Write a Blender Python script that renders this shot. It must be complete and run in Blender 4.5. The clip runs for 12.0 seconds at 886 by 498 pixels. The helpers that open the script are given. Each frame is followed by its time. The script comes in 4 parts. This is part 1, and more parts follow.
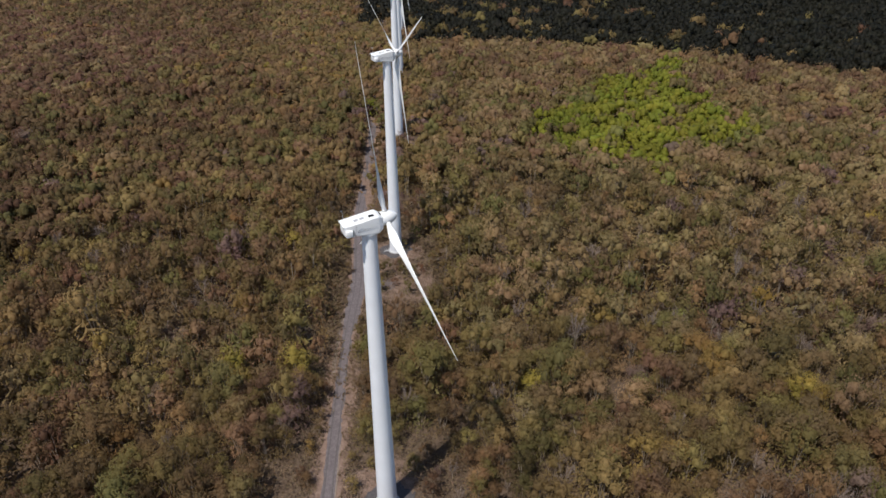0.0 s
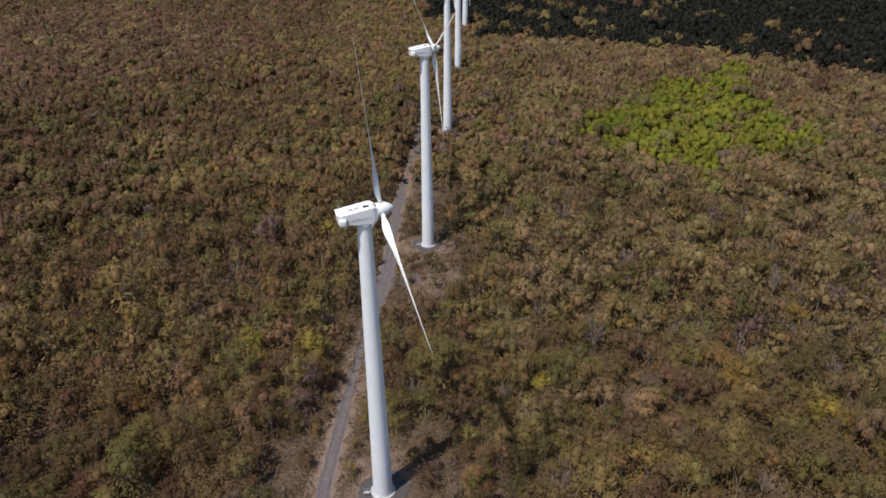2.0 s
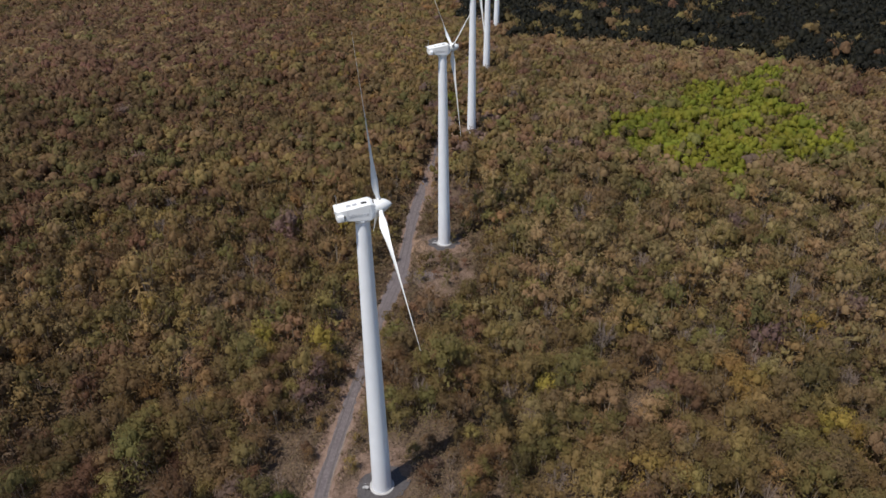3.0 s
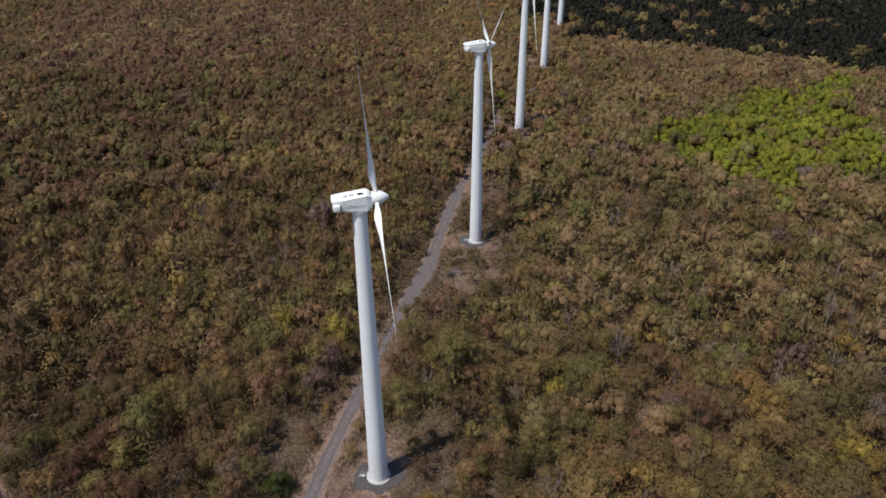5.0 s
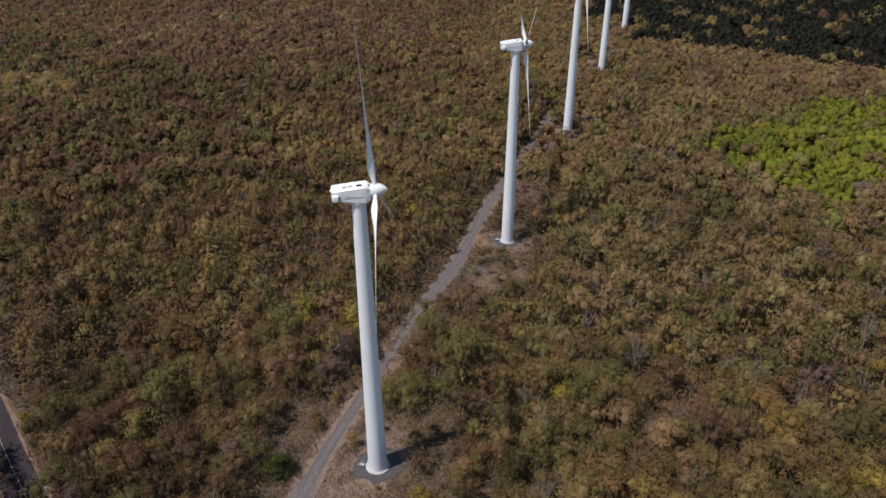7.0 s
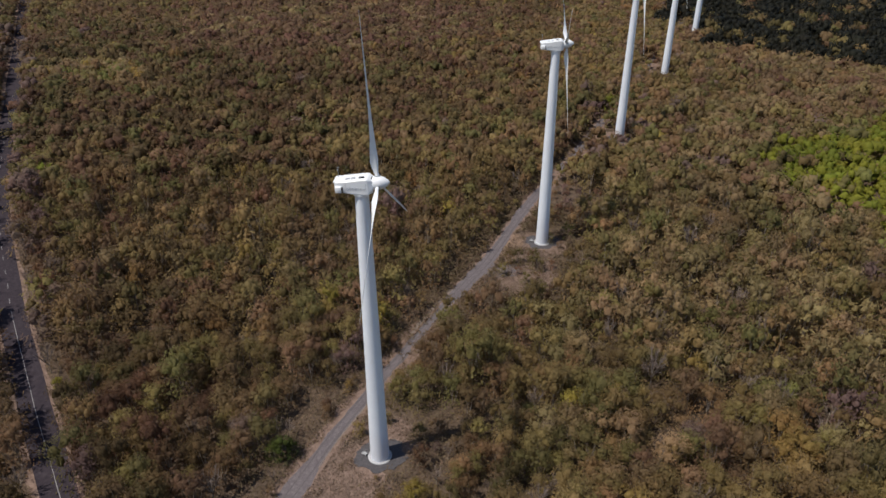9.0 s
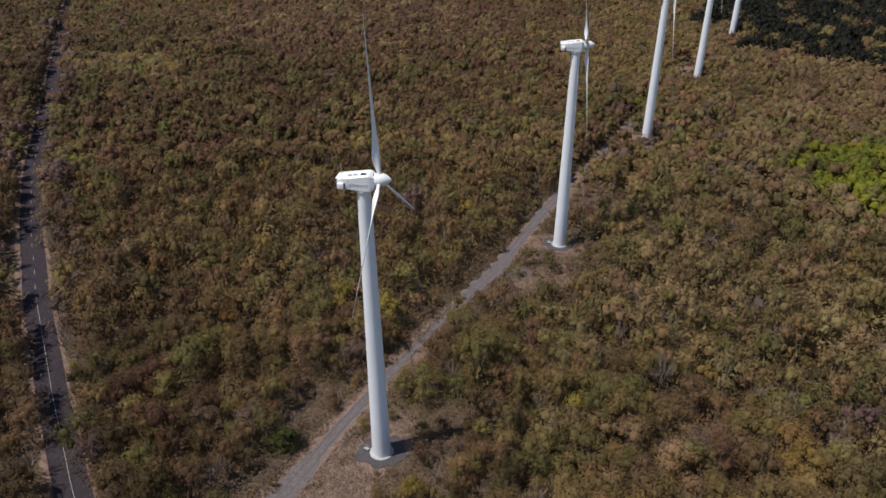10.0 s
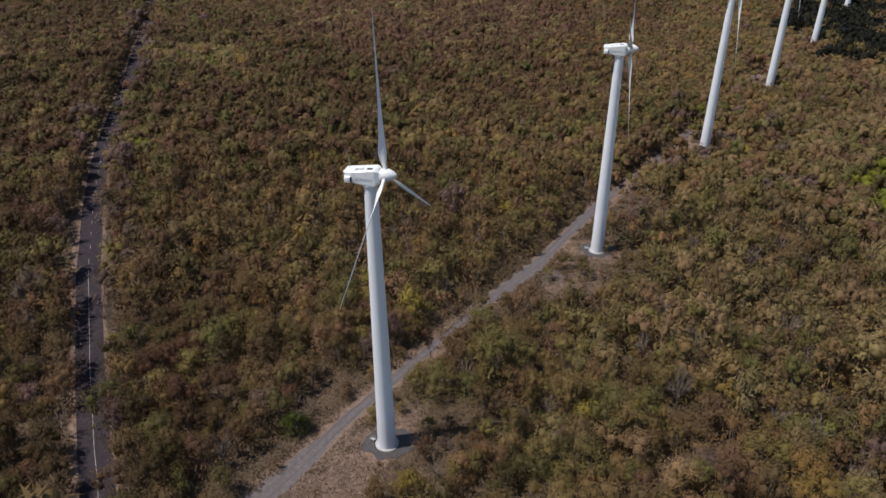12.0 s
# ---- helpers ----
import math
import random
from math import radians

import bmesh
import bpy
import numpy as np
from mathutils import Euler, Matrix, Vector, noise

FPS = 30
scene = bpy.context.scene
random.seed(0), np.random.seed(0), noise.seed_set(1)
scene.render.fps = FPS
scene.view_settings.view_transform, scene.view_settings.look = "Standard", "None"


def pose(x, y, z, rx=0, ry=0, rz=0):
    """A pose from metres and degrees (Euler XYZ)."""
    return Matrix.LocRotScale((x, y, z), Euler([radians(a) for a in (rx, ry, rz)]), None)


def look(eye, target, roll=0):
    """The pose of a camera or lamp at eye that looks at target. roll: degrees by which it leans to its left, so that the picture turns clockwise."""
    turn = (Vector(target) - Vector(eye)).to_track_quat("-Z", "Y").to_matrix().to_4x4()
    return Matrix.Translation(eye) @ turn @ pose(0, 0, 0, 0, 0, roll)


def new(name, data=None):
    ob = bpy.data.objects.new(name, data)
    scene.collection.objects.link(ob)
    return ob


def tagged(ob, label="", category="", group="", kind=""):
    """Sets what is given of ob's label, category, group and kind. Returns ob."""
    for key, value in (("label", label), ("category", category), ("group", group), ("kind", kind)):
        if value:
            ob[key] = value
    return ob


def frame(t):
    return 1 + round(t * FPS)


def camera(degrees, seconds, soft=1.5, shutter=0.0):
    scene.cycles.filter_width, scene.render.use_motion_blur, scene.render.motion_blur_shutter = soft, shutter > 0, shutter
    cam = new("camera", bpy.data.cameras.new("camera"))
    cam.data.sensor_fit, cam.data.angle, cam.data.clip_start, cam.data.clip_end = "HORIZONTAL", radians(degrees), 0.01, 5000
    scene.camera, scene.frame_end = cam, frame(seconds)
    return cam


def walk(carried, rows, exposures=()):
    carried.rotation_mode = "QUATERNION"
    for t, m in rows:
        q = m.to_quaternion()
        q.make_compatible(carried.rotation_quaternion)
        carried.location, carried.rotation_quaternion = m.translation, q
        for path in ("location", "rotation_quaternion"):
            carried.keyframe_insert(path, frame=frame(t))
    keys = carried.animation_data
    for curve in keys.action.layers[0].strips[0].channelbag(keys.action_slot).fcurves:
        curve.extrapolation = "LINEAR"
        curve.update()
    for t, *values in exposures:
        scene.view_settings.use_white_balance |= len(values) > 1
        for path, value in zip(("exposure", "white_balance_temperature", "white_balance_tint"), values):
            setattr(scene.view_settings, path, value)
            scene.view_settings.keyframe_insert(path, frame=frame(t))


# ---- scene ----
cam = camera(63.9, 12.0, soft=1.55)
PATH = [
    (0, (-0.019, -0.007, 83.993), (0.122, 1.726, 83.004), -0.6),
    (0.5, (2.192, -0.28, 83.967), (2.284, 1.455, 82.976), -0.5),
    (1, (4.377, -0.512, 83.916), (4.421, 1.224, 82.924), -0.5),
    (1.5, (6.604, -0.652, 83.854), (6.6, 1.084, 82.861), -0.5),
    (2, (8.81, -0.74, 83.802), (8.757, 0.995, 82.808), -0.5),
    (2.5, (11.01, -0.771, 83.741), (10.908, 0.962, 82.747), -0.5),
    (3, (13.197, -0.714, 83.675), (13.048, 1.015, 82.681), -0.6),
    (5, (21.809, 0.134, 83.39), (21.474, 1.835, 82.393), -0.4),
    (5.5, (23.893, 0.469, 83.362), (23.513, 2.16, 82.365), -0.3),
    (6, (25.975, 0.873, 83.298), (25.549, 2.553, 82.301), -0.3),
    (6.5, (28.052, 1.296, 83.205), (27.581, 2.964, 82.207), -0.3),
    (7, (30.29, 1.736, 83.117), (29.772, 3.39, 82.119), -0.4),
    (7.2, (31.183, 1.962, 83.097), (30.643, 3.608, 82.099), -0.4),
    (9, (38.501, 4.416, 82.844), (37.8, 6.0, 81.844), -0.4),
    (9.5, (40.431, 5.158, 82.806), (39.688, 6.723, 81.807), -0.4),
    (10, (42.53, 6.066, 82.783), (41.74, 7.607, 81.783), -0.4),
    (10.5, (44.511, 6.948, 82.79), (43.678, 8.467, 81.79), -0.5),
    (11, (46.636, 7.946, 82.812), (45.756, 9.438, 81.812), -0.5),
    (11.5, (48.603, 8.941, 82.855), (47.681, 10.407, 81.854), -0.5),
    (12, (50.694, 10.101, 82.888), (49.724, 11.536, 81.887), -0.5),
]
walk(cam, [(t, look(eye, target, roll)) for t, eye, target, roll in PATH], exposures=((0.0, 0.06), (3.0, 0.03), (6.0, -0.02), (9.0, -0.06), (12.0, -0.08)))

# ---- world and sun ----
SUN_EL, SUN_AZ = 62.0, 45.0          # elevation; heading of the shadows, degrees from +x towards +y
world = bpy.data.worlds.new("sky")
scene.world = world
world.use_nodes = True
wn = world.node_tree.nodes
sky = wn.new("ShaderNodeTexSky")
sky.sky_type = "NISHITA"
sky.sun_disc = False
sky.sun_elevation = radians(SUN_EL)
sky.sun_rotation = radians(90 - SUN_AZ + 180)
sky.air_density, sky.dust_density, sky.ozone_density = 1.0, 0.6, 1.0
wn["Background"].inputs["Strength"].default_value = 0.104
world.node_tree.links.new(sky.outputs[0], wn["Background"].inputs["Color"])
sun = new("sun", bpy.data.lights.new("sun", "SUN"))
sun.data.energy, sun.data.angle, sun.data.color = 4.3, radians(0.53), (1.0, 0.93, 0.835)
_h = Vector((math.cos(radians(SUN_AZ)) * math.cos(radians(SUN_EL)), math.sin(radians(SUN_AZ)) * math.cos(radians(SUN_EL)), -math.sin(radians(SUN_EL))))
sun.matrix_world = look(-200 * _h, (0, 0, 0))


# ---- materials ----
def material(name):
    m = bpy.data.materials.new(name)
    m.use_nodes = True
    nt = m.node_tree
    return m, nt, nt.nodes["Principled BSDF"]


def node(nt, kind, **values):
    n = nt.nodes.new(kind)
    for key, value in values.items():
        n.inputs[key.replace("_", " ")].default_value = value
    return n


def noise_node(nt, scale, detail=4.0, rough=0.6):
    tc = nt.nodes.new("ShaderNodeNewGeometry")
    n = node(nt, "ShaderNodeTexNoise", Scale=scale, Detail=detail, Roughness=rough)
    nt.links.new(tc.outputs["Position"], n.inputs["Vector"])
    return n


def ramp(nt, source, stops):
    r = nt.nodes.new("ShaderNodeValToRGB")
    els = r.color_ramp.elements
    while len(els) < len(stops):
        els.new(0.5)
    for e, (p, c) in zip(els, stops):
        e.position, e.color = p, (*c, 1)
    nt.links.new(source, r.inputs["Fac"])
    return r


def blend(nt, fac, a, b, how="MIX"):
    m = nt.nodes.new("ShaderNodeMix")
    m.data_type, m.blend_type = "RGBA", how
    for sock, v in ((m.inputs["Factor"], fac), (m.inputs["A"], a), (m.inputs["B"], b)):
        if isinstance(v, (int, float)):
            sock.default_value = v
        elif isinstance(v, tuple):
            sock.default_value = (*v, 1)
        else:
            nt.links.new(v, sock)
    return m.outputs["Result"]


def calc(nt, op, a, b=0.0):
    m = nt.nodes.new("ShaderNodeMath")
    m.operation = op
    for sock, v in zip(m.inputs, (a, b)):
        if isinstance(v, (int, float)):
            sock.default_value = v
        else:
            nt.links.new(v, sock)
    return m.outputs[0]


def bump(nt, bsdf, height, strength, distance):
    b = node(nt, "ShaderNodeBump", Strength=strength, Distance=distance)
    nt.links.new(height, b.inputs["Height"])
    nt.links.new(b.outputs[0], bsdf.inputs["Normal"])


def leaf_material(name, dark, mid, light, glow=0.5):
    """Foliage: the tone of the tree (its own random one where it stands alone), a wider drift over the wood, a small
    change from spray to spray, and shaded gaps between leaves mottled into the colour.
    """
    m, nt, b = material(name)
    tone = nt.nodes.new("ShaderNodeAttribute")
    tone.attribute_name = "tone"
    info = nt.nodes.new("ShaderNodeObjectInfo")
    lone = calc(nt, "GREATER_THAN", tone.outputs["Fac"], 1.5)
    own_tone = calc(nt, "ADD", calc(nt, "MULTIPLY", info.outputs["Random"], lone), calc(nt, "MULTIPLY", tone.outputs["Fac"], calc(nt, "SUBTRACT", 1.0, lone)))
    drift = noise_node(nt, 0.035, 3.0)
    t = calc(nt, "ADD", calc(nt, "MULTIPLY", own_tone, 0.78), calc(nt, "MULTIPLY", calc(nt, "SUBTRACT", drift.outputs["Fac"], 0.38), 1.0))
    col = ramp(nt, t, ((0.0, dark), (0.5, mid), (1.0, light))).outputs["Color"]
    geo = nt.nodes.new("ShaderNodeNewGeometry")
    # this noise puts the dark gaps between leaves into the colour
    sprigs = noise_node(nt, 4.6, 3.0, 0.6)
    vary = calc(nt, "ADD", calc(nt, "MULTIPLY", geo.outputs["Random Per Island"], 0.14), calc(nt, "MULTIPLY", sprigs.outputs["Fac"], 0.9))
    vary = calc(nt, "ADD", vary, 0.43)
    hue = nt.nodes.new("ShaderNodeHueSaturation")
    nt.links.new(col, hue.inputs["Color"])
    nt.links.new(vary, hue.inputs["Value"])
    fine = noise_node(nt, 0.9, 2.0)
    lean = calc(nt, "MULTIPLY", calc(nt, "FRACT", calc(nt, "MULTIPLY", own_tone, 7.31)), 0.042)
    nt.links.new(calc(nt, "ADD", calc(nt, "ADD", calc(nt, "MULTIPLY", fine.outputs["Fac"], 0.03), lean), 0.4615), hue.inputs["Hue"])
    bump(nt, b, sprigs.outputs["Fac"], 0.6, 0.25)
    nt.links.new(hue.outputs[0], b.inputs["Base Color"])
    b.inputs["Roughness"].default_value = 0.65
    b.inputs["Specular IOR Level"].default_value = 0.25
    tr = nt.nodes.new("ShaderNodeBsdfTranslucent")
    nt.links.new(hue.outputs[0], tr.inputs["Color"])
    mix = nt.nodes.new("ShaderNodeMixShader")
    mix.inputs[0].default_value = glow
    nt.links.new(b.outputs[0], mix.inputs[1])
    nt.links.new(tr.outputs[0], mix.inputs[2])
    nt.links.new(mix.outputs[0], nt.nodes["Material Output"].inputs["Surface"])
    return m


def plain(name, colour, rough=0.5, metal=0.0, spread=0.12, scale=1.5, relief=0.0):
    m, nt, b = material(name)
    n = noise_node(nt, scale, 6.0)
    lo = tuple(c * (1 - spread) for c in colour)
    hi = tuple(min(1, c * (1 + spread)) for c in colour)
    fine = noise_node(nt, scale * 14, 3.0)
    f = calc(nt, "ADD", calc(nt, "MULTIPLY", n.outputs["Fac"], 0.7), calc(nt, "MULTIPLY", fine.outputs["Fac"], 0.3))
    r = ramp(nt, f, ((0.3, lo), (0.7, hi)))
    nt.links.new(r.outputs["Color"], b.inputs["Base Color"])
    b.inputs["Roughness"].default_value, b.inputs["Metallic"].default_value = rough, metal
    if relief:
        bump(nt, b, fine.outputs["Fac"], 0.6, relief)
    return m


def ground_material(name, a, b_, c, scale, relief=0.06):
    m, nt, b = material(name)
    big, mid_, fine = noise_node(nt, scale, 5.0), noise_node(nt, scale * 9, 5.0), noise_node(nt, scale * 60, 4.0, 0.7)
    col = ramp(nt, mid_.outputs["Fac"], ((0.32, a), (0.5, b_), (0.7, c))).outputs["Color"]
    col = blend(nt, calc(nt, "MULTIPLY", big.outputs["Fac"], 0.6), col, b_)
    grain = ramp(nt, fine.outputs["Fac"], ((0.3, (0.55, 0.55, 0.55)), (0.7, (1.3, 1.3, 1.3)))).outputs["Color"]
    nt.links.new(blend(nt, 0.8, col, grain, "MULTIPLY"), b.inputs["Base Color"])
    b.inputs["Roughness"].default_value = 0.95
    b.inputs["Specular IOR Level"].default_value = 0.1
    bump(nt, b, fine.outputs["Fac"], 0.8, relief)
    return m


def leaves(name, colour, glow=0.47):
    """Foliage about one colour, darker and lighter from tree to tree."""
    return leaf_material(name, tuple(0.62 * c for c in colour), colour, tuple(1.46 * c for c in colour), glow)


LEAF = {
    "ochre": leaves("ochre_leaves", (0.264, 0.181, 0.077)),
    "olive": leaves("olive_leaves", (0.224, 0.167, 0.065)),
    "brown": leaves("withered_brown_leaves", (0.224, 0.148, 0.077)),
    "russet": leaves("russet_leaves", (0.265, 0.17, 0.06)),
    "green": leaves("green_leaves", (0.172, 0.143, 0.055)),
    "lime": leaves("lime_green_leaves", (0.205, 0.212, 0.025), 0.42),
    "yellow": leaves("yellow_leaves", (0.335, 0.247, 0.063)),
    # near-black leaf colour of the far wood, much darker than every other kind
    "dark": leaf_material("near_black_leaves", (0.0055, 0.0055, 0.0026), (0.0095, 0.0095, 0.0042), (0.022, 0.02, 0.009), 0.25),
    "umber": leaves("umber_leaves", (0.182, 0.113, 0.058)),
    "fawn": leaves("fawn_withered_leaves", (0.19, 0.112, 0.068)),
    "fresh": leaves("fresh_green_leaves", (0.205, 0.19, 0.06)),
    "tan": leaves("tan_dry_leaves", (0.292, 0.214, 0.104)),
    "ash": leaves("ashen_dry_crowns", (0.212, 0.143, 0.115)),
    "drab": leaves("drab_dull_leaves", (0.129, 0.078, 0.040)),
    "moss": leaves("moss_dull_leaves", (0.133, 0.097, 0.040)),
    "leafy": leaves("bright_green_leaves", (0.09, 0.106, 0.022)),
    "twig": plain("grey_dry_twigs", (0.215, 0.165, 0.14), 0.9, spread=0.3, scale=0.4),
}
BARK = plain("pale_grey_bark", (0.27, 0.225, 0.18), 0.9, spread=0.35, scale=1.2, relief=0.01)
LITTER = ground_material("leaf_litter", (0.075, 0.053, 0.038), (0.112, 0.08, 0.058), (0.16, 0.117, 0.086), 0.05)
DRY_GRASS = ground_material("dry_grass_soil", (0.13, 0.087, 0.069), (0.205, 0.141, 0.112), (0.295, 0.21, 0.17), 0.12)
BRUSH = leaf_material("dry_brush", (0.12, 0.085, 0.048), (0.175, 0.125, 0.072), (0.24, 0.175, 0.105), 0.3)
SAND = ground_material("pale_sand", (0.16, 0.125, 0.105), (0.22, 0.175, 0.145), (0.29, 0.235, 0.195), 0.4, 0.01)
EARTH = ground_material("orange_soil", (0.19, 0.12, 0.08), (0.265, 0.175, 0.12), (0.34, 0.245, 0.18), 0.5, 0.02)
STRAW = plain("straw_grass", (0.235, 0.168, 0.125), 0.9, spread=0.35, scale=0.6)
GRAVEL = ground_material("grey_track_gravel", (0.105, 0.09, 0.094), (0.142, 0.122, 0.127), (0.192, 0.167, 0.17), 0.2, 0.02)
PAD = ground_material("dark_grey_pad_gravel", (0.06, 0.056, 0.06), (0.085, 0.079, 0.083), (0.115, 0.107, 0.11), 0.3, 0.02)
ASPHALT = ground_material("worn_asphalt", (0.031, 0.025, 0.031), (0.043, 0.035, 0.043), (0.068, 0.056, 0.064), 0.15, 0.006)
LINE = plain("worn_white_road_paint", (0.27, 0.26, 0.26), 0.7, spread=0.4, scale=0.8)
WHITE = plain("white_painted_steel", (0.79, 0.82, 0.87), 0.38, spread=0.05, scale=0.35)
GELCOAT = plain("white_gelcoat", (0.83, 0.845, 0.86), 0.32, spread=0.05, scale=0.5)
CONCRETE = plain("pale_concrete", (0.4, 0.4, 0.41), 0.85, spread=0.2, scale=1.2, relief=0.01)
DARK = plain("dark_opening", (0.02, 0.02, 0.022), 0.6, spread=0.2)
GREY_INK = plain("grey_print", (0.36, 0.375, 0.41), 0.5, spread=0.1)
STEEL = plain("galvanised_steel", (0.45, 0.46, 0.47), 0.4, 0.9, spread=0.15)


# ---- building helpers ----
def part(name, bm, mat, parent=None, label=""):
    me = bpy.data.meshes.new(name)
    bm.to_mesh(me)
    bm.free()
    me.materials.append(mat)
    ob = new(name, me)
    ob.parent = parent
    if label:
        ob["label"] = label
    return ob


def smooth(ob, angle=40):
    me = ob.data
    me.polygons.foreach_set("use_smooth", np.ones(len(me.polygons), bool))
    me.set_sharp_from_angle(angle=radians(angle))
    return ob


def lathe(profile, segments=48):
    """A turned body from (radius, height) pairs, closed at both ends."""
    bm = bmesh.new()
    rings = [[bm.verts.new((r * math.cos(2 * math.pi * i / segments), r * math.sin(2 * math.pi * i / segments), z)) for i in range(segments)] for r, z in profile]
    for a, b in zip(rings, rings[1:]):
        for i in range(segments):
            bm.faces.new((a[i], a[(i + 1) % segments], b[(i + 1) % segments], b[i]))
    bm.faces.new(rings[0][::-1])
    bm.faces.new(rings[-1])
    return bm


def box(x0, x1, y0, y1, z0, z1, edge=0.0, bm=None):
    bm = bm or bmesh.new()
    made = bmesh.ops.create_cube(bm, size=1, matrix=Matrix.LocRotScale(((x0 + x1) / 2, (y0 + y1) / 2, (z0 + z1) / 2), None, (x1 - x0, y1 - y0, z1 - z0)))
    if edge:
        edges = list({e for v in made["verts"] for e in v.link_edges})
        bmesh.ops.bevel(bm, geom=edges, offset=edge, segments=2, affect="EDGES", profile=0.5)
    return bm


def tube(bm, a, b, r0, r1, sides=6):
    a, b = Vector(a), Vector(b)
    turn = (b - a).to_track_quat("Z", "Y").to_matrix()
    rings = []
    for p, r in ((a, r0), (b, r1)):
        rings.append([bm.verts.new(p + turn @ Vector((r * math.cos(2 * math.pi * i / sides), r * math.sin(2 * math.pi * i / sides), 0))) for i in range(sides)])
    for i in range(sides):
        bm.faces.new((rings[0][i], rings[0][(i + 1) % sides], rings[1][(i + 1) % sides], rings[1][i]))
    bm.faces.new(rings[0][::-1])
    bm.faces.new(rings[1])


def height(x, y):
    """The lie of the land: flat along the row of turbines, rising gently on both sides."""
    def climb(d, s):
        return 0.5 * (d + np.sqrt(d * d + s * s))
    left = 9.0 * (1 - np.exp(-climb(-x - 45.0, 20.0) * LEFT_SLOPE / 9.0))
    right = 3.0 * (1 - np.exp(-climb(x - 30.0, 20.0) * 0.035 / 3.0))
    return left + right


LEFT_SLOPE = 0.04


def curve_points(points, step):
    """A smooth line through the points, in even steps."""
    p = np.array(points, float)
    p = np.vstack([2 * p[0] - p[1], p, 2 * p[-1] - p[-2]])
    out = []
    for i in range(1, len(p) - 2):
        n = max(2, int(np.linalg.norm(p[i + 1] - p[i]) / step))
        for t in np.arange(n) / n:
            out.append(0.5 * (2 * p[i] + (p[i + 1] - p[i - 1]) * t + (2 * p[i - 1] - 5 * p[i] + 4 * p[i + 1] - p[i + 2]) * t * t + (3 * p[i] - p[i - 1] - 3 * p[i + 1] + p[i + 2]) * t ** 3))
    out.append(p[-2])
    return np.array(out)


def wobble(x, y, size, seed=0.0):
    return noise.noise(Vector((x / size, y / size, seed)))


def strip(name, line, left, right, lift, mat, ragged=0.0, seed=1.0, columns=6):
    """A surface along a line on the land, with ragged edges turned down into the ground."""
    tan = np.gradient(line, axis=0)
    tan /= np.linalg.norm(tan, axis=1)[:, None]
    bm = bmesh.new()
    rows = []
    left, right = np.broadcast_to(left, len(line)), np.broadcast_to(right, len(line))
    for (x, y), (tx, ty), l, r in zip(line, tan, left, right):
        l = l + ragged * wobble(x, y, 2.5, seed) + ragged * 0.5 * wobble(x, y, 0.7, seed)
        r = r + ragged * wobble(x, y, 2.5, seed + 7) + ragged * 0.5 * wobble(x, y, 0.7, seed + 7)
        row = []
        for k in range(columns + 1):
            d = -l + (l + r) * k / columns
            px, py = x + ty * d, y - tx * d
            crown = lift * (1 - 0.35 * abs(2 * k / columns - 1) ** 2)
            row.append(bm.verts.new((px, py, float(height(px, py)) + crown)))
        for first, at in ((True, 0), (False, len(row) - 1)):
            e = row[at].co
            s = -0.12 if first else 0.12
            v = bm.verts.new((e.x + ty * s, e.y - tx * s, e.z - lift - 0.15))
            row.insert(0, v) if first else row.append(v)
        rows.append(row)
    for a, b in zip(rows, rows[1:]):
        for i in range(len(a) - 1):
            bm.faces.new((a[i], a[i + 1], b[i + 1], b[i]))
    bmesh.ops.recalc_face_normals(bm, faces=bm.faces)
    return tagged(part(name, bm, mat), kind="structure")


def patch(name, cx, cy, rx, ry, turn, lift, mat, ragged=0.2, seed=3.0, size=2.0):
    """A rounded piece of bare ground with a ragged outline."""
    bm = bmesh.new()
    rings, n = [], 72
    ca, sa = math.cos(radians(turn)), math.sin(radians(turn))
    for f in (0.0, 0.35, 0.7, 0.93, 1.0, 1.03):
        ring = []
        for i in range(n):
            a = 2 * math.pi * i / n
            k = 1 + ragged * noise.noise(Vector((math.cos(a) * size, math.sin(a) * size, seed))) + 0.4 * ragged * noise.noise(Vector((math.cos(a) * size * 5, math.sin(a) * size * 5, seed)))
            u, v = rx * f * k * math.cos(a), ry * f * k * math.sin(a)
            px, py = cx + u * ca - v * sa, cy + u * sa + v * ca
            z = -0.2 if f > 1.01 else lift * (1 - 0.3 * f)
            ring.append(bm.verts.new((px, py, float(height(px, py)) + z)))
        rings.append(ring)
    for a, b in zip(rings, rings[1:]):
        for i in range(n):
            bm.faces.new((a[i], a[(i + 1) % n], b[(i + 1) % n], b[i]))
    bmesh.ops.remove_doubles(bm, verts=rings[0], dist=1e-4)
    bmesh.ops.recalc_face_normals(bm, faces=bm.faces)
    return tagged(part(name, bm, mat), kind="structure")


# ---- ground, track and road ----
xs = np.concatenate([-460 - np.geomspace(4, 3500, 26)[::-1], np.arange(-460, 401, 5.0), 400 + np.geomspace(4, 3500, 26)])
ys = np.concatenate([-20 - np.geomspace(4, 3500, 26)[::-1], np.arange(-20, 571, 5.0), 570 + np.geomspace(4, 3500, 26)])
gx, gy = np.meshgrid(xs, ys)
gz = height(gx, gy)
n_x, n_y = len(xs), len(ys)
idx = np.arange(n_x * n_y).reshape(n_y, n_x)
quads = np.stack([idx[:-1, :-1], idx[:-1, 1:], idx[1:, 1:], idx[1:, :-1]], -1).reshape(-1, 4)
me = bpy.data.meshes.new("ground")
me.from_pydata(np.stack([gx, gy, gz], -1).reshape(-1, 3), [], quads)
me.materials.append(LITTER)
ground = tagged(new("ground", me), "brown leaf litter and dry soil under the trees", "ground", kind="structure")
